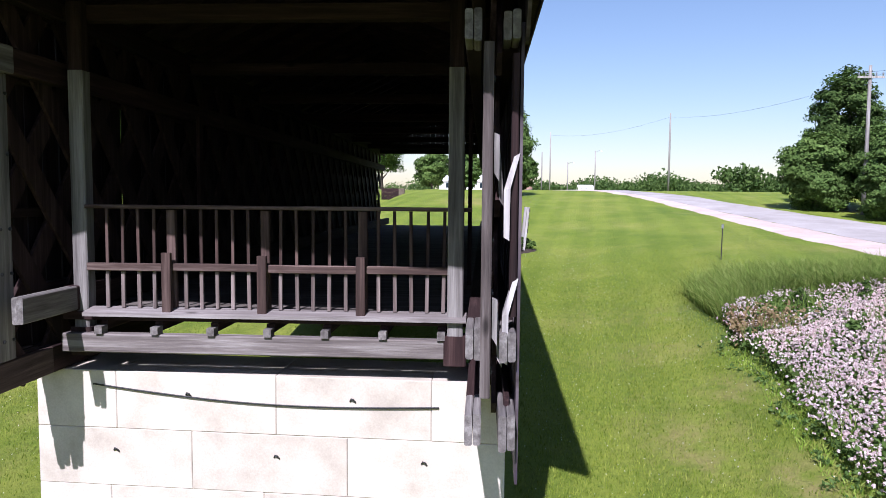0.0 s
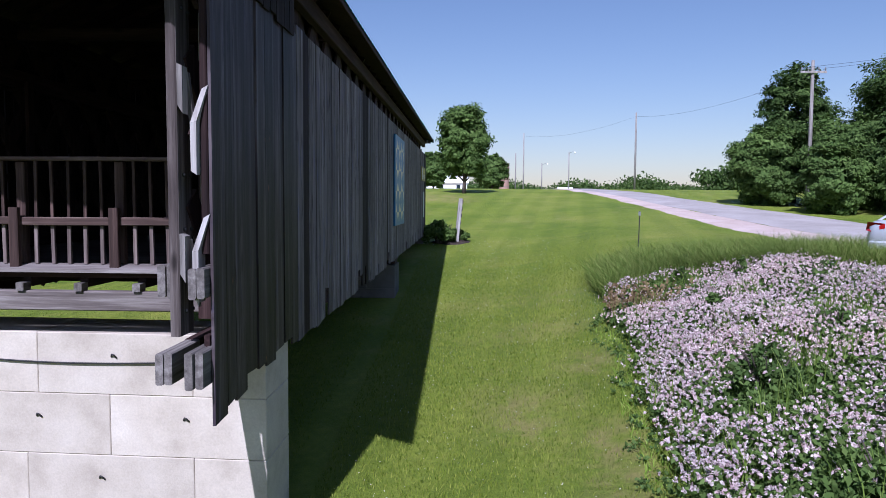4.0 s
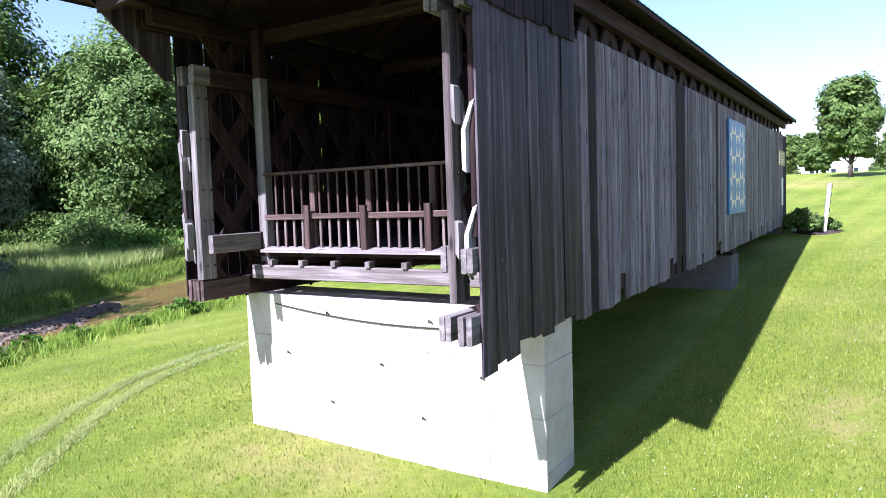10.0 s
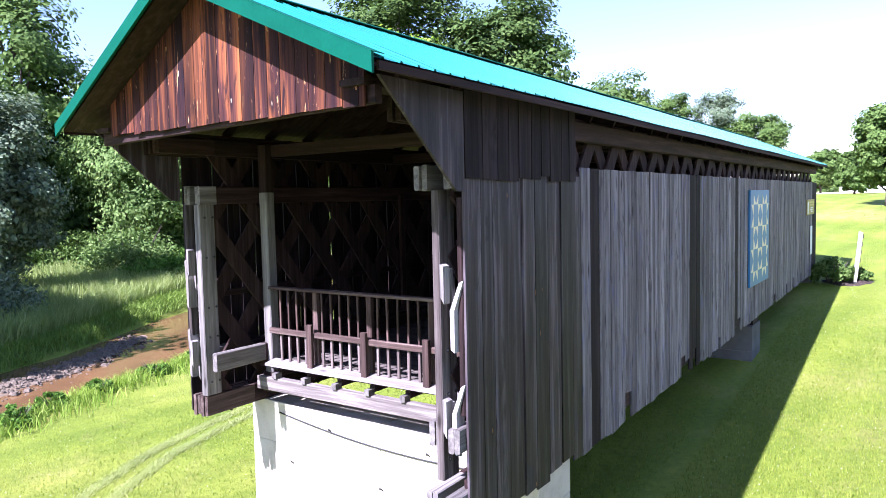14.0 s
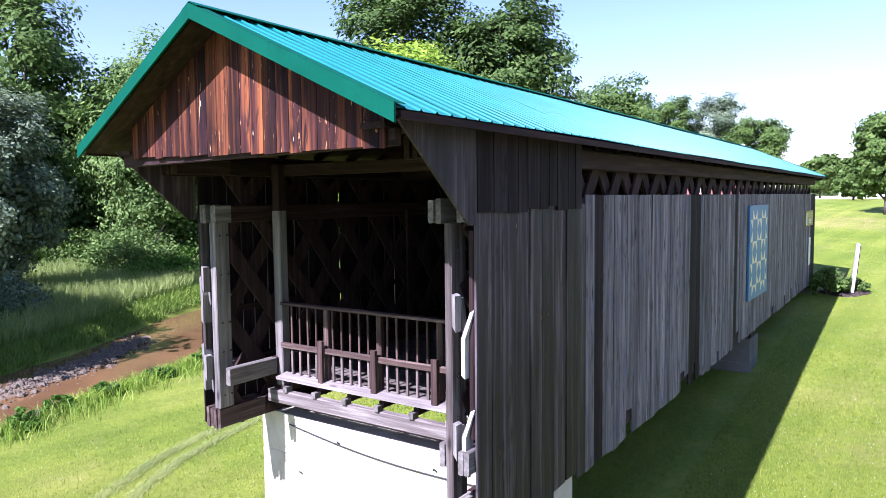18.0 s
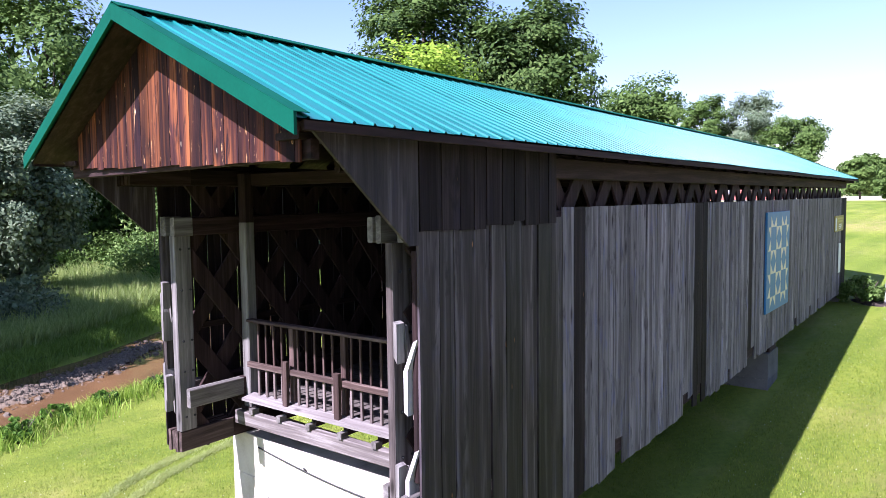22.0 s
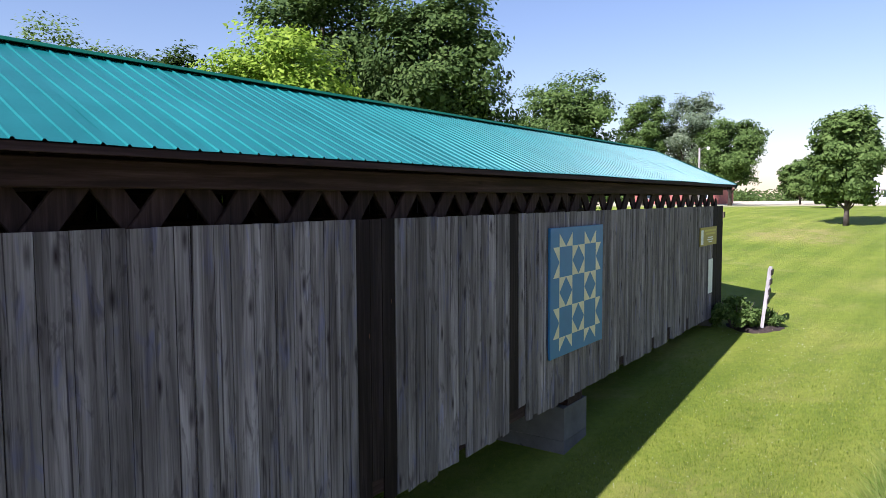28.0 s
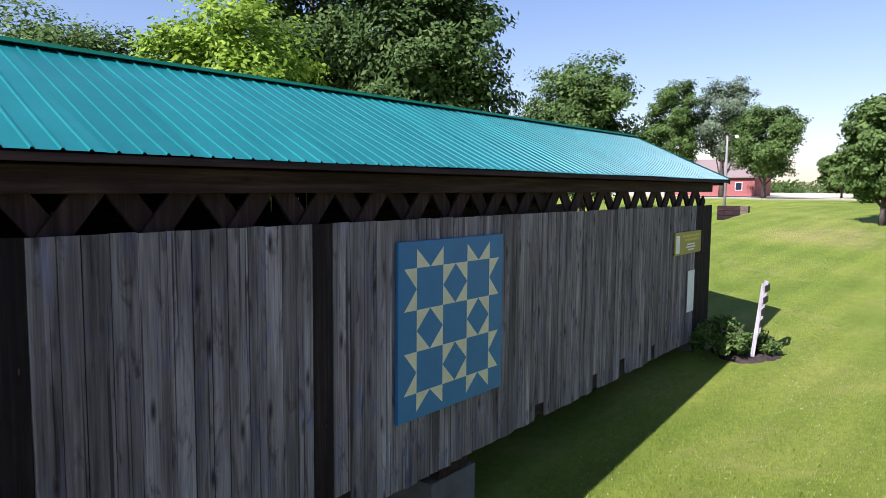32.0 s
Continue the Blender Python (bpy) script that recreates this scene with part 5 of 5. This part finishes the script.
def lawn():
    rng = np.random.default_rng(5)
    a = rng.uniform((0.2, -3), (9.5, 28), (170000, 2))
    c = rng.uniform((-16, -4), (-0.2, 15), (75000, 2))

    def fade(p, lo, hi, axis):
        k = np.clip((p[:, axis] - lo) / (hi - lo), 0, 1)
        return p[rng.random(len(p)) > k * k * (3 - 2 * k)]
    # the blades thin out with distance
    a = fade(fade(a, 6.0, 28.0, 1), 5.0, 9.5, 0)
    a = a[(a[:, 0] < 5.4) | (a[:, 1] > 11.5)]
    c = fade(fade(c, 6.0, 15.0, 1), -9.0, -16.0, 0)
    c = c[~((c[:, 0] > -5.5) & (c[:, 1] > 1.6) & (c[:, 1] < 2.4))]
    for wx, wy, wr, wk in WEAR:
        if wx > 0:
            a = a[(rng.random(len(a)) > 0.9 * min(1, wk) * np.exp(-((a[:, 0] - wx) ** 2 + (a[:, 1] - wy) ** 2) / (2 * wr * wr)))]
    blades("lawn_grass", np.concatenate([a, c]), 0.062, 0.013, ["blade"], "short mown grass blades of the lawn", "grass", 6)
    # pale tracks pressed into the lawn
    pts = []
    for line in ([(-6.4, -3.4), (-8.35, -0.7), (-9.4, 0.8), (-10.15, 2.5), (-10.5, 4.0), (-10.8, 5.8)], [(-5.8, -2.9), (-7.7, -0.3), (-8.85, 1.15), (-9.65, 2.85), (-10.0, 4.5), (-10.3, 6.2)]):
        for (xa, ya), (xb, yb) in zip(line, line[1:]):
            t = rng.random((2800, 1))
            pts.append(np.array([[xa, ya]]) * (1 - t) + np.array([[xb, yb]]) * t + rng.normal(0, 0.085, (2800, 2)))
    blades("mower_track", np.concatenate(pts), 0.066, 0.012, ["blade_pale"], "pale pressed wheel tracks curving over the lawn", "grass", 7, bend=0.7)
    cl = np.concatenate([rng.uniform((0.4, -2), (5.4, 26), (1300, 2)), rng.uniform((-15, -3), (-5.5, 9), (800, 2))])
    vs, fs = [], []
    for x, y in cl:
        leaf_quads(vs, fs, (x, y, ground_many(np.array([[x, y]]))[0] + 0.05), 2, 0.01, 0.011, rng)
    tagged(leaf_mesh("clover", vs, fs, ["petal_white"]), "tiny white clover heads dotted over the lawn", "clover", kind="stuff")


lawn()


def in_bed(x, y):
    edge = lerp_table(y, [(-8, 3.6), (0.4, 4.35), (2.2, 4.55), (4.5, 4.8), (7, 5.15), (9.4, 5.05), (10.4, 5.4), (12.3, 7.0)]) + 0.25 * noise.noise((0.0, y * 1.3, 4.0))
    top = lerp_table(x, [(5, 10.6), (7, 11.2), (9.5, 9.4), (13, 6.2)])
    return x > edge and y < top


def flower_bed():
    """A rank bed of pale pink vetch on the bank, with leaves, stalks and dry stems."""
    rng = np.random.default_rng(15)
    lv, lf, pv, pf, dv, df = [], [], [], [], [], []
    def lift(x, y):
        return 0.28 + 0.30 * noise.noise((x * 0.5, y * 0.5, 2.0)) + 0.10 * noise.noise((x * 1.7, y * 1.7, 5.0))
    n = 0
    while n < 6200:
        x, y = rng.uniform(3.3, 13.5), rng.uniform(-7, 12.4)
        if not in_bed(x, y):
            continue
        n += 1
        z, h = ground_many(np.array([[x, y]]))[0], max(0.16, lift(x, y) + 0.12)
        leaf_quads(lv, lf, (x, y, z + h * 0.6), 16, np.array([0.13, 0.13, h * 0.42]), 0.048, rng)
    n = 0
    while n < 33000:
        x, y = rng.uniform(3.3, 13.5), rng.uniform(-7, 12.2)
        if not in_bed(x, y):
            continue
        dens = 0.62 + 1.1 * noise.noise((x * 0.45, y * 0.45, 9.0)) - 0.75 * smooth01(3.2, 0.0, y) * smooth01(5.2, 7, x)
        if rng.random() > dens + 0.1:
            n += 0.25
            continue
        n += 1
        x += rng.normal(0, 0.12)
        z, h = ground_many(np.array([[x, y]]))[0], max(0.16, lift(x, y) + 0.12)
        leaf_quads(pv, pf, (x, y, z + h * rng.uniform(0.72, 1.14)), 7, 0.022, 0.018 + 0.009 * rng.random(), rng)
    for k in range(1500):
        # low leaves straggling out over the lawn's edge
        x, y = rng.uniform(3.2, 5.8), rng.uniform(-5, 9.5)
        if in_bed(x + abs(rng.normal(0, 0.3)), y):
            z = ground_many(np.array([[x, y]]))[0]
            leaf_quads(lv, lf, (x, y, z + rng.uniform(0.03, 0.12)), 9, np.array([0.09, 0.09, 0.05]), 0.036, rng)
            if rng.random() < 0.12:
                leaf_quads(pv, pf, (x, y, z + rng.uniform(0.08, 0.2)), 7, 0.022, 0.02, rng)
    for k in range(420):
        x, y = rng.normal(5.6, 0.45), rng.normal(9.4, 0.7)
        if in_bed(x, y):
            leaf_quads(dv, df, (x, y, ground_z(x, y) + rng.uniform(0.1, 0.5)), 4, 0.09, 0.05, rng)
    tagged(leaf_mesh("vetch_leaves", lv, lf, ["leaf"]), "rank green vetch leaves on the grassy bank", "wild plants", kind="stuff")
    tagged(leaf_mesh("vetch_flowers", pv, pf, ["petal"]), "countless pale pink vetch blossoms over the bank", "flowers", kind="stuff")
    tagged(leaf_mesh("dry_stems", dv, df, ["stem_dry"]), "brown withered stems at the bed's edge", "dry plants", kind="stuff")
    # tall grass along the bed's upper edge and stalks standing out of it
    pts = []
    while len(pts) < 38000:
        x, y = rng.uniform(5.4, 13.0), rng.uniform(6.5, 16.0)
        if y > 15.5 - x and not in_bed(x, y) and in_bed(x, y - rng.uniform(0.1, 4.0)):
            pts.append((x, y))
    blades("bank_grass", pts, 0.66, 0.016, ["blade_rank"], "tall uncut grass along the bank above the flowers", "grass", 16, bend=0.55)
    pts = []
    while len(pts) < 4200:
        x, y = rng.uniform(4.6, 13), rng.uniform(-7, 11.5)
        if in_bed(x, y) and noise.noise((x * 0.8, y * 0.8, 31.0)) > 0.08:
            pts.append((x, y))
    e = []
    while len(e) < 5000:
        x, y = rng.uniform(3.0, 5.6), rng.uniform(-5, 8.5)
        if in_bed(x + 0.35, y) and not in_bed(x - 0.75, y):
            e.append((x, y))
    blades("edge_weeds", e, 0.10, 0.020, ["blade_bank"], "coarse green weeds along the lawn's edge by the flowers", "weeds", 18, bend=0.5)
    blades("bed_grass", pts, 0.62, 0.016, ["blade_tall"], "grass stalks standing among the flowers", "grass", 17, bend=0.25)
    k = 0
    for x, y, w, h, m in ((6.3, 3.9, 0.9, 0.75, "leaf_dark"), (7.4, 1.6, 1.3, 0.7, "leaf_dark"), (6.2, 0.6, 1.1, 0.7, "leaf"), (9.3, 8.2, 1.2, 0.8, "leaf_dark"), (6.6, 7.4, 0.8, 0.65, "leaf"), (10.6, 6.9, 1.1, 0.8, "leaf"), (8.8, 2.6, 1.3, 0.8, "leaf_dark"), (6.6, -1.2, 1.3, 0.7, "leaf"), (9.6, -0.4, 1.5, 0.8, "leaf_dark"), (7.9, 5.2, 0.7, 0.65, "leaf"), (5.5, 8.6, 0.6, 0.55, "leaf_dark"), (6.0, 11.2, 0.5, 0.55, "leaf"), (6.7, 11.9, 0.6, 0.6, "leaf_bright"), (7.5, 11.6, 0.5, 0.7, "leaf"), (8.3, 11.2, 0.6, 0.6, "leaf_dark"), (8.9, 10.6, 0.5, 0.6, "leaf_bright"), (9.7, 9.9, 0.6, 0.7, "leaf"), (10.4, 9.3, 0.5, 0.6, "leaf"), (11.2, 8.5, 0.6, 0.7, "leaf_dark"), (7.0, 10.4, 0.5, 0.55, "leaf_dark"), (8.1, 9.6, 0.5, 0.6, "leaf")):
        k += 1
        shrub("weed_clump", x, y, w, h, m, "leafy green weed clump among the pink flowers", 200 + k, 0.055, 26, 55, "weeds", "weed clumps in the flower bed")


flower_bed()


BAR = [(2, -19.6), (5, -21.4), (8.3, -22.9), (12, -25.6)]


def creek_side():
    rng = np.random.default_rng(25)
    near, far, mead = [], [], []
    while len(near) < 15000:
        y = rng.uniform(-6, 26)
        d = abs(rng.normal(0, 0.75)) - 0.1 + 0.7 * noise.noise((y * 0.6, 0.0, 7.0))
        near.append((lerp_table(y, CREEK) + lerp_table(y, HALF) + 0.25 + d, y))
    while len(far) < 16000:
        y = rng.uniform(-4, 30)
        far.append((lerp_table(y, CREEK) - lerp_table(y, HALF) - 0.1 - rng.uniform(0.0, 3.4) + 0.5 * noise.noise((y * 0.7, 0.0, 17.0)), y))
    while len(mead) < 36000:
        y = rng.uniform(4, 40)
        mead.append((lerp_table(y, CREEK) - lerp_table(y, HALF) - 2.2 - 15.0 * rng.random() ** 1.4, y))
    blades("bank_weeds", near, 0.36, 0.03, ["blade_bank"], "rank green weeds along the near creek bank", "weeds", 26, bend=0.5)
    blades("creek_grass", far, 0.38, 0.04, ["blade_tall"], "green grass along the far creek bank", "grass", 27, bend=0.5)
    blades("meadow_grass", mead, 1.0, 0.05, ["blade_meadow"], "tall meadow grass beyond the creek", "grass", 28, bend=0.3)
    # gravel bar of stones
    b = Build()
    for k in range(1300):
        y = rng.uniform(3.0, 11.8)
        o = rng.normal(0, 0.6)
        x = lerp_table(y, BAR) + o
        z = -0.645 + 0.12 * math.exp(-(o / 0.9) ** 2)
        r = rng.uniform(0.025, 0.07) if k % 14 else rng.uniform(0.10, 0.18)
        a = rng.uniform(0, 3.14)
        vs = []
        m = 6
        for i in range(m):
            t = a + 2 * math.pi * i / m
            vs.append((x + r * rng.uniform(0.8, 1.2) * math.cos(t), y + r * 0.75 * rng.uniform(0.8, 1.2) * math.sin(t), z))
        top = [((p[0] - x) * 0.62 + x, (p[1] - y) * 0.62 + y, z + r * rng.uniform(0.35, 0.55)) for p in vs]
        n = len(b.v)
        b.v += vs + top
        b.f += [(n + i, n + (i + 1) % m, n + m + (i + 1) % m, n + m + i) for i in range(m)] + [tuple(n + m + i for i in range(m))]
    tagged(part("creek_stones", b, "stone"), "grey and tan stones of a gravel bar in the creek", "stones", kind="stuff")
    b = Build()
    ys = np.arange(2.6, 12.6, 0.4)
    for y in ys:
        c = lerp_table(y, BAR)
        w = (1.15 + 0.35 * noise.noise((y * 0.9, 0.0, 41.0))) * max(0.02, math.sin(math.pi * (y - 2.5) / 10.2)) ** 0.5
        for i in range(9):
            u = -1 + i / 4
            b.v.append((c + u * w, y, -0.70 + 0.14 * (1 - u * u) + 0.06 * noise.noise((c + u * w, y, 3.0))))
    for j in range(len(ys) - 1):
        for i in range(8):
            b.f.append((j * 9 + i, j * 9 + i + 1, (j + 1) * 9 + i + 1, (j + 1) * 9 + i))
    tagged(part("gravel_bar", b, "gravel_wet", smooth=True), "low bar of gravel and mud in the creek", "gravel bar", kind="structure")
    for k, (x, y, w, h, m) in enumerate(((-37.5, 21.5, 5.0, 1.9, "leaf_bright"), (-42.0, 21.5, 6.0, 4.6, "leaf_pale"), (-44.0, 27.5, 5.0, 2.4, "leaf_bright"), (-33.0, 8.5, 5.0, 2.6, "leaf_grey"), (-42.0, 32.0, 5.0, 2.2, "leaf_bright"), (-50.0, 22.0, 6.0, 3.5, "leaf"), (-31.0, 2.5, 4.0, 2.2, "leaf"), (-36.0, -1.0, 6.0, 4.0, "leaf_dark"))):
        shrub("creek_bush", x, y, w, h, m, "leafy bush beyond the creek", 300 + k, 0.13, 60, 90, "bush", "bushes beyond the creek")
    for k, (dx, y, w, h) in enumerate(((3.4, 2.2, 0.9, 0.55), (3.2, 3.4, 0.8, 0.5), (3.3, 5.0, 0.7, 0.45), (3.2, 7.2, 0.9, 0.5), (3.4, 9.6, 1.1, 0.7), (3.2, 12.0, 1.0, 0.6))):
        shrub("bank_bush", lerp_table(y, CREEK) + lerp_table(y, HALF) + dx - 2.4, y, w, h, "leaf_bright", "low leafy weed bush on the near creek bank", 330 + k, 0.06, 26, 60, "bush", "bushes on the creek bank")


M["gravel_wet"] = blotch("damp creek gravel", [(0.3, (0.12, 0.082, 0.046)), (0.7, (0.25, 0.195, 0.14))], 2.0, 22, 0.8, 0.7, 0.03, 0.3)
creek_side()


# ---------------------------------------------------------------- parked car
def car(x, y, heading):
    """A silver sedan; x, y: the middle of its rear bumper."""
    z0 = ground_z(x + 1.5, y + 1.0) + 0.04
    th = root("car", (0, 0, 0), "silver-white sedan parked on the gravel by the road", "car")
    L, hw = 4.75, 0.90

    def body_ring(s):
        # lower body: half width, belt height and sill by station from the rear
        w = hw * lerp_table(s, [(0, 0.78), (0.15, 0.93), (0.6, 1.0), (3.9, 1.0), (4.5, 0.90), (L, 0.70)])
        top = lerp_table(s, [(0, 0.92), (0.10, 1.06), (0.75, 1.08), (1.2, 1.03), (3.2, 0.98), (4.2, 0.88), (4.6, 0.74), (L, 0.62)])
        low = lerp_table(s, [(0, 0.42), (0.2, 0.26), (0.7, 0.20), (4.2, 0.20), (L, 0.32)])
        return [(-w * 0.86, low), (-w, low + 0.16), (-w * 1.0, (low + top) * 0.55), (-w * 0.96, top - 0.10), (-w * 0.84, top - 0.01), (-w * 0.4, top + 0.02), (w * 0.4, top + 0.02), (w * 0.84, top - 0.01), (w * 0.96, top - 0.10), (w, (low + top) * 0.55), (w, low + 0.16), (w * 0.86, low)]

    def loft(rings, close=True):
        b = Build()
        n = len(rings[0][1])
        for s, ring in rings:
            b.v += [(s, p[0], p[1]) for p in ring]
        for j in range(len(rings) - 1):
            for i in range(n):
                b.f.append((j * n + i, (j + 1) * n + i, (j + 1) * n + (i + 1) % n, j * n + (i + 1) % n))
        b.f.append(tuple(range(n)))
        b.f.append(tuple((len(rings) - 1) * n + i for i in range(n - 1, -1, -1)))
        return b

    st = [0, 0.06, 0.15, 0.35, 0.6, 0.9, 1.3, 2.0, 2.8, 3.4, 3.9, 4.3, 4.55, 4.68, L]
    body = part("body", loft([(s, body_ring(s)) for s in st]), "car_silver", th, smooth=True)

    def cabin_ring(s):
        top = lerp_table(s, [(0.55, 1.06), (1.25, 1.40), (1.7, 1.47), (2.4, 1.47), (2.8, 1.42), (3.55, 0.99)])
        w0, w1 = 0.80, 0.80 - 0.30 * max(0.0, top - 1.0) / 0.47
        base = 0.96
        return [(-w0, base), (-w1 - 0.03, top - 0.06), (-w1 + 0.10, top), (w1 - 0.10, top), (w1 + 0.03, top - 0.06), (w0, base)]
    cab = part("cabin", loft([(s, cabin_ring(s)) for s in (0.55, 0.9, 1.25, 1.5, 1.7, 2.1, 2.4, 2.8, 3.2, 3.55)]), "glass", th, "tinted cabin windows", smooth=False)
    b = Build()
    n = 8
    sts = [1.22, 1.5, 1.9, 2.3, 2.7, 2.85]
    for s in sts:
        top = lerp_table(s, [(0.55, 1.06), (1.25, 1.40), (1.7, 1.47), (2.4, 1.47), (2.8, 1.42), (3.55, 0.99)])
        w1 = 0.80 - 0.30 * (top - 1.0) / 0.47
        for i in range(n):
            u = -1 + 2 * i / (n - 1)
            b.v.append((s, u * (w1 + 0.02), top + 0.012 + 0.015 * (1 - u * u) - (0.05 if abs(u) > 0.95 else 0)))
    for j in range(len(sts) - 1):
        for i in range(n - 1):
            b.f.append((j * n + i, (j + 1) * n + i, (j + 1) * n + i + 1, j * n + i + 1))
    part("roof", b, "car_silver", th, smooth=True)
    for sy in (1, -1):
        b = Build()
        b.bar((0.52, sy * 0.80, 1.05), (1.28, sy * 0.60, 1.42), 0.07, 0.03)
        part("rear_pillar", b, "car_silver", th)
        b = Build()
        b.bar((2.82, sy * 0.58, 1.42), (3.55, sy * 0.79, 1.0), 0.05, 0.03)
        part("front_pillar", b, "car_silver", th)
        b = Build()
        b.bar((2.0, sy * 0.80, 0.98), (2.02, sy * 0.53, 1.46), 0.06, 0.02)
        part("centre_pillar", b, "black", th)
        b = Build()
        b.prism([(-0.012, sy * 0.40, 0.90), (-0.012, sy * 0.40, 1.0), (0.05, sy * 0.80, 1.03), (0.30, sy * 0.905, 0.98), (0.16, sy * 0.885, 0.84), (0.02, sy * 0.72, 0.82)], (0.03, sy * 0.012, 0))
        part("tail_light", b, "tail_red", th, "red wraparound tail lamp")
    b = Build()
    b.box((-0.05, -0.70, 0.42), (0.10, 0.70, 0.62), 0.03)
    part("bumper", b, "car_silver", th)
    b = Build()
    b.box((-0.03, -0.62, 0.30), (0.06, 0.62, 0.42), 0.02)
    part("valance", b, "black", th)
    b = Build()
    b.box((-0.022, -0.26, 0.70), (0.02, 0.26, 0.86), 0.004)
    pl = part("plate_recess", b, "black", th)
    b = Build()
    b.box((-0.032, -0.16, 0.71), (-0.023, 0.16, 0.82), 0.002)
    part("number_plate", b, "plate", pl)
    b = Build()
    b.tube([(-0.01, 0, 0.965), (0.0, 0, 0.965)], [0.05, 0.05], 14)
    part("badge", b, "steel", th)
    for s in (0.98, 3.72):
        for sy in (1, -1):
            b = Build()
            ring = [(0.235, 0.0), (0.31, 0.01), (0.325, 0.05), (0.325, 0.17), (0.31, 0.21), (0.235, 0.22)]
            m = 28
            for i in range(m):
                t = 2 * math.pi * i / m
                for r, o in ring:
                    b.v.append((s + r * math.cos(t), sy * (0.93 - o), 0.325 + r * math.sin(t)))
            k = len(ring)
            b.f = [(i * k + j, ((i + 1) % m) * k + j, ((i + 1) % m) * k + j + 1, i * k + j + 1) for i in range(m) for j in range(k - 1)]
            w = part("wheel", b, "black", th, smooth=True)
            b = Build()
            for q in range(7):
                t = 2 * math.pi * q / 7
                b.bar((s + 0.05 * math.cos(t), sy * 0.915, 0.325 + 0.05 * math.sin(t)), (s + 0.235 * math.cos(t), sy * 0.92, 0.325 + 0.235 * math.sin(t)), 0.05, 0.025)
            b.tube([(s, sy * 0.90, 0.325), (s, sy * 0.93, 0.325)], [0.07, 0.06], 14)
            b.tube([(s, sy * 0.80, 0.325), (s, sy * 0.82, 0.325)], [0.235, 0.235], 20)
            part("rim", b, "steel", w)
    th.location = (x, y, z0)
    th.rotation_euler = (0, 0, radians(heading))


car(11.2, 9.05, 34)


# ---------------------------------------------------------------- far buildings
def far_house(x, y, w, d, hwall, hroof, wall, roof_m, label, turn=0):
    z = ground_z(x, y) - 0.2
    th = root("house", (x, y, z), label, "house")
    b = Build()
    b.prism([(x - w / 2, y - d / 2, z), (x + w / 2, y - d / 2, z), (x + w / 2, y - d / 2, z + hwall), (x - w / 2, y - d / 2, z + hwall)], (0, d, 0))
    part("wall", b, wall, th)
    b = Build()
    for s in (1, -1):
        b.prism([(x - w / 2 - 0.4, y, z + hwall + hroof), (x + w / 2 + 0.4, y, z + hwall + hroof), (x + w / 2 + 0.4, y + s * (d / 2 + 0.4), z + hwall - 0.1), (x - w / 2 - 0.4, y + s * (d / 2 + 0.4), z + hwall - 0.1)], (0, 0, 0.15))
    part("roof", b, roof_m, th)
    for k in range(3):
        xx = x - w / 2 + w * (k + 0.5) / 3
        b = Build()
        b.box((xx - 0.5, y - d / 2 - 0.04, z + 1.0), (xx + 0.5, y - d / 2 + 0.02, z + 2.2), 0.01)
        wn = part("window", b, "white_paint", th)
        b = Build()
        b.box((xx - 0.42, y - d / 2 - 0.05, z + 1.08), (xx + 0.42, y - d / 2 - 0.042, z + 2.12), 0.004)
        part("pane", b, "glass", wn)


far_house(-27, 116, 13, 9, 2.9, 2.6, "brick_red", "roof_far", "distant low red brick house with a brown roof")
far_house(-4.5, 150, 11, 8, 2.6, 2.2, "white_paint", "white_paint", "distant white house behind the trees")
far_house(31, 214, 4, 5, 1.7, 1.4, "white_paint", "white_paint", "distant white farm building by the road")


def silo():
    x, y = 9.0, 146.0
    z = ground_z(x, y) - 0.2
    th = root("silo", (x, y, z), "distant brown tile silo with an open top", "silo")
    b = Build()
    b.tube([(x, y, z), (x, y, z + 6.8)], [1.1, 1.1], 20)
    part("silo_wall", b, "silo", th, smooth=False)
    for k in range(6):
        b = Build()
        b.tube([(x, y, z + 0.8 + k), (x, y, z + 0.86 + k)], [1.13, 1.13], 20)
        part("silo_band", b, "steel", th)


silo()


def retaining_wall():
    x, y = -8.6, 60.0
    z = ground_z(x, y) - 0.5
    th = root("retaining_wall", (x, y, z), "low dark retaining wall with pale stepped stones on the hill", "wall")
    for k in range(3):
        for j in range(4):
            b = Build()
            b.box((x - 1.4 + j * 0.55, y, z + 0.2 + k * 0.36), (x - 0.86 + j * 0.55, y + 0.5, z + 0.55 + k * 0.36), 0.02)
            part("stone", b, "timber_x" if j < 3 else "stone", th)


retaining_wall()


def abutment_cable():
    b = Build()
    pts = []
    for i in range(25):
        t = i / 24
        x = -4.75 + (4.75 - 0.75) * t
        pts.append((x, 1.39 + 0.04 * (0.04 - x) - 0.012, 1.93 - 0.10 * math.sin(math.pi * t) - 0.13 * t))
    b.tube(pts, [0.011] * 25, 6)
    tagged(part("cable", b, "black"), "thin black cable sagging across the abutment's face", "cable")


abutment_cable()
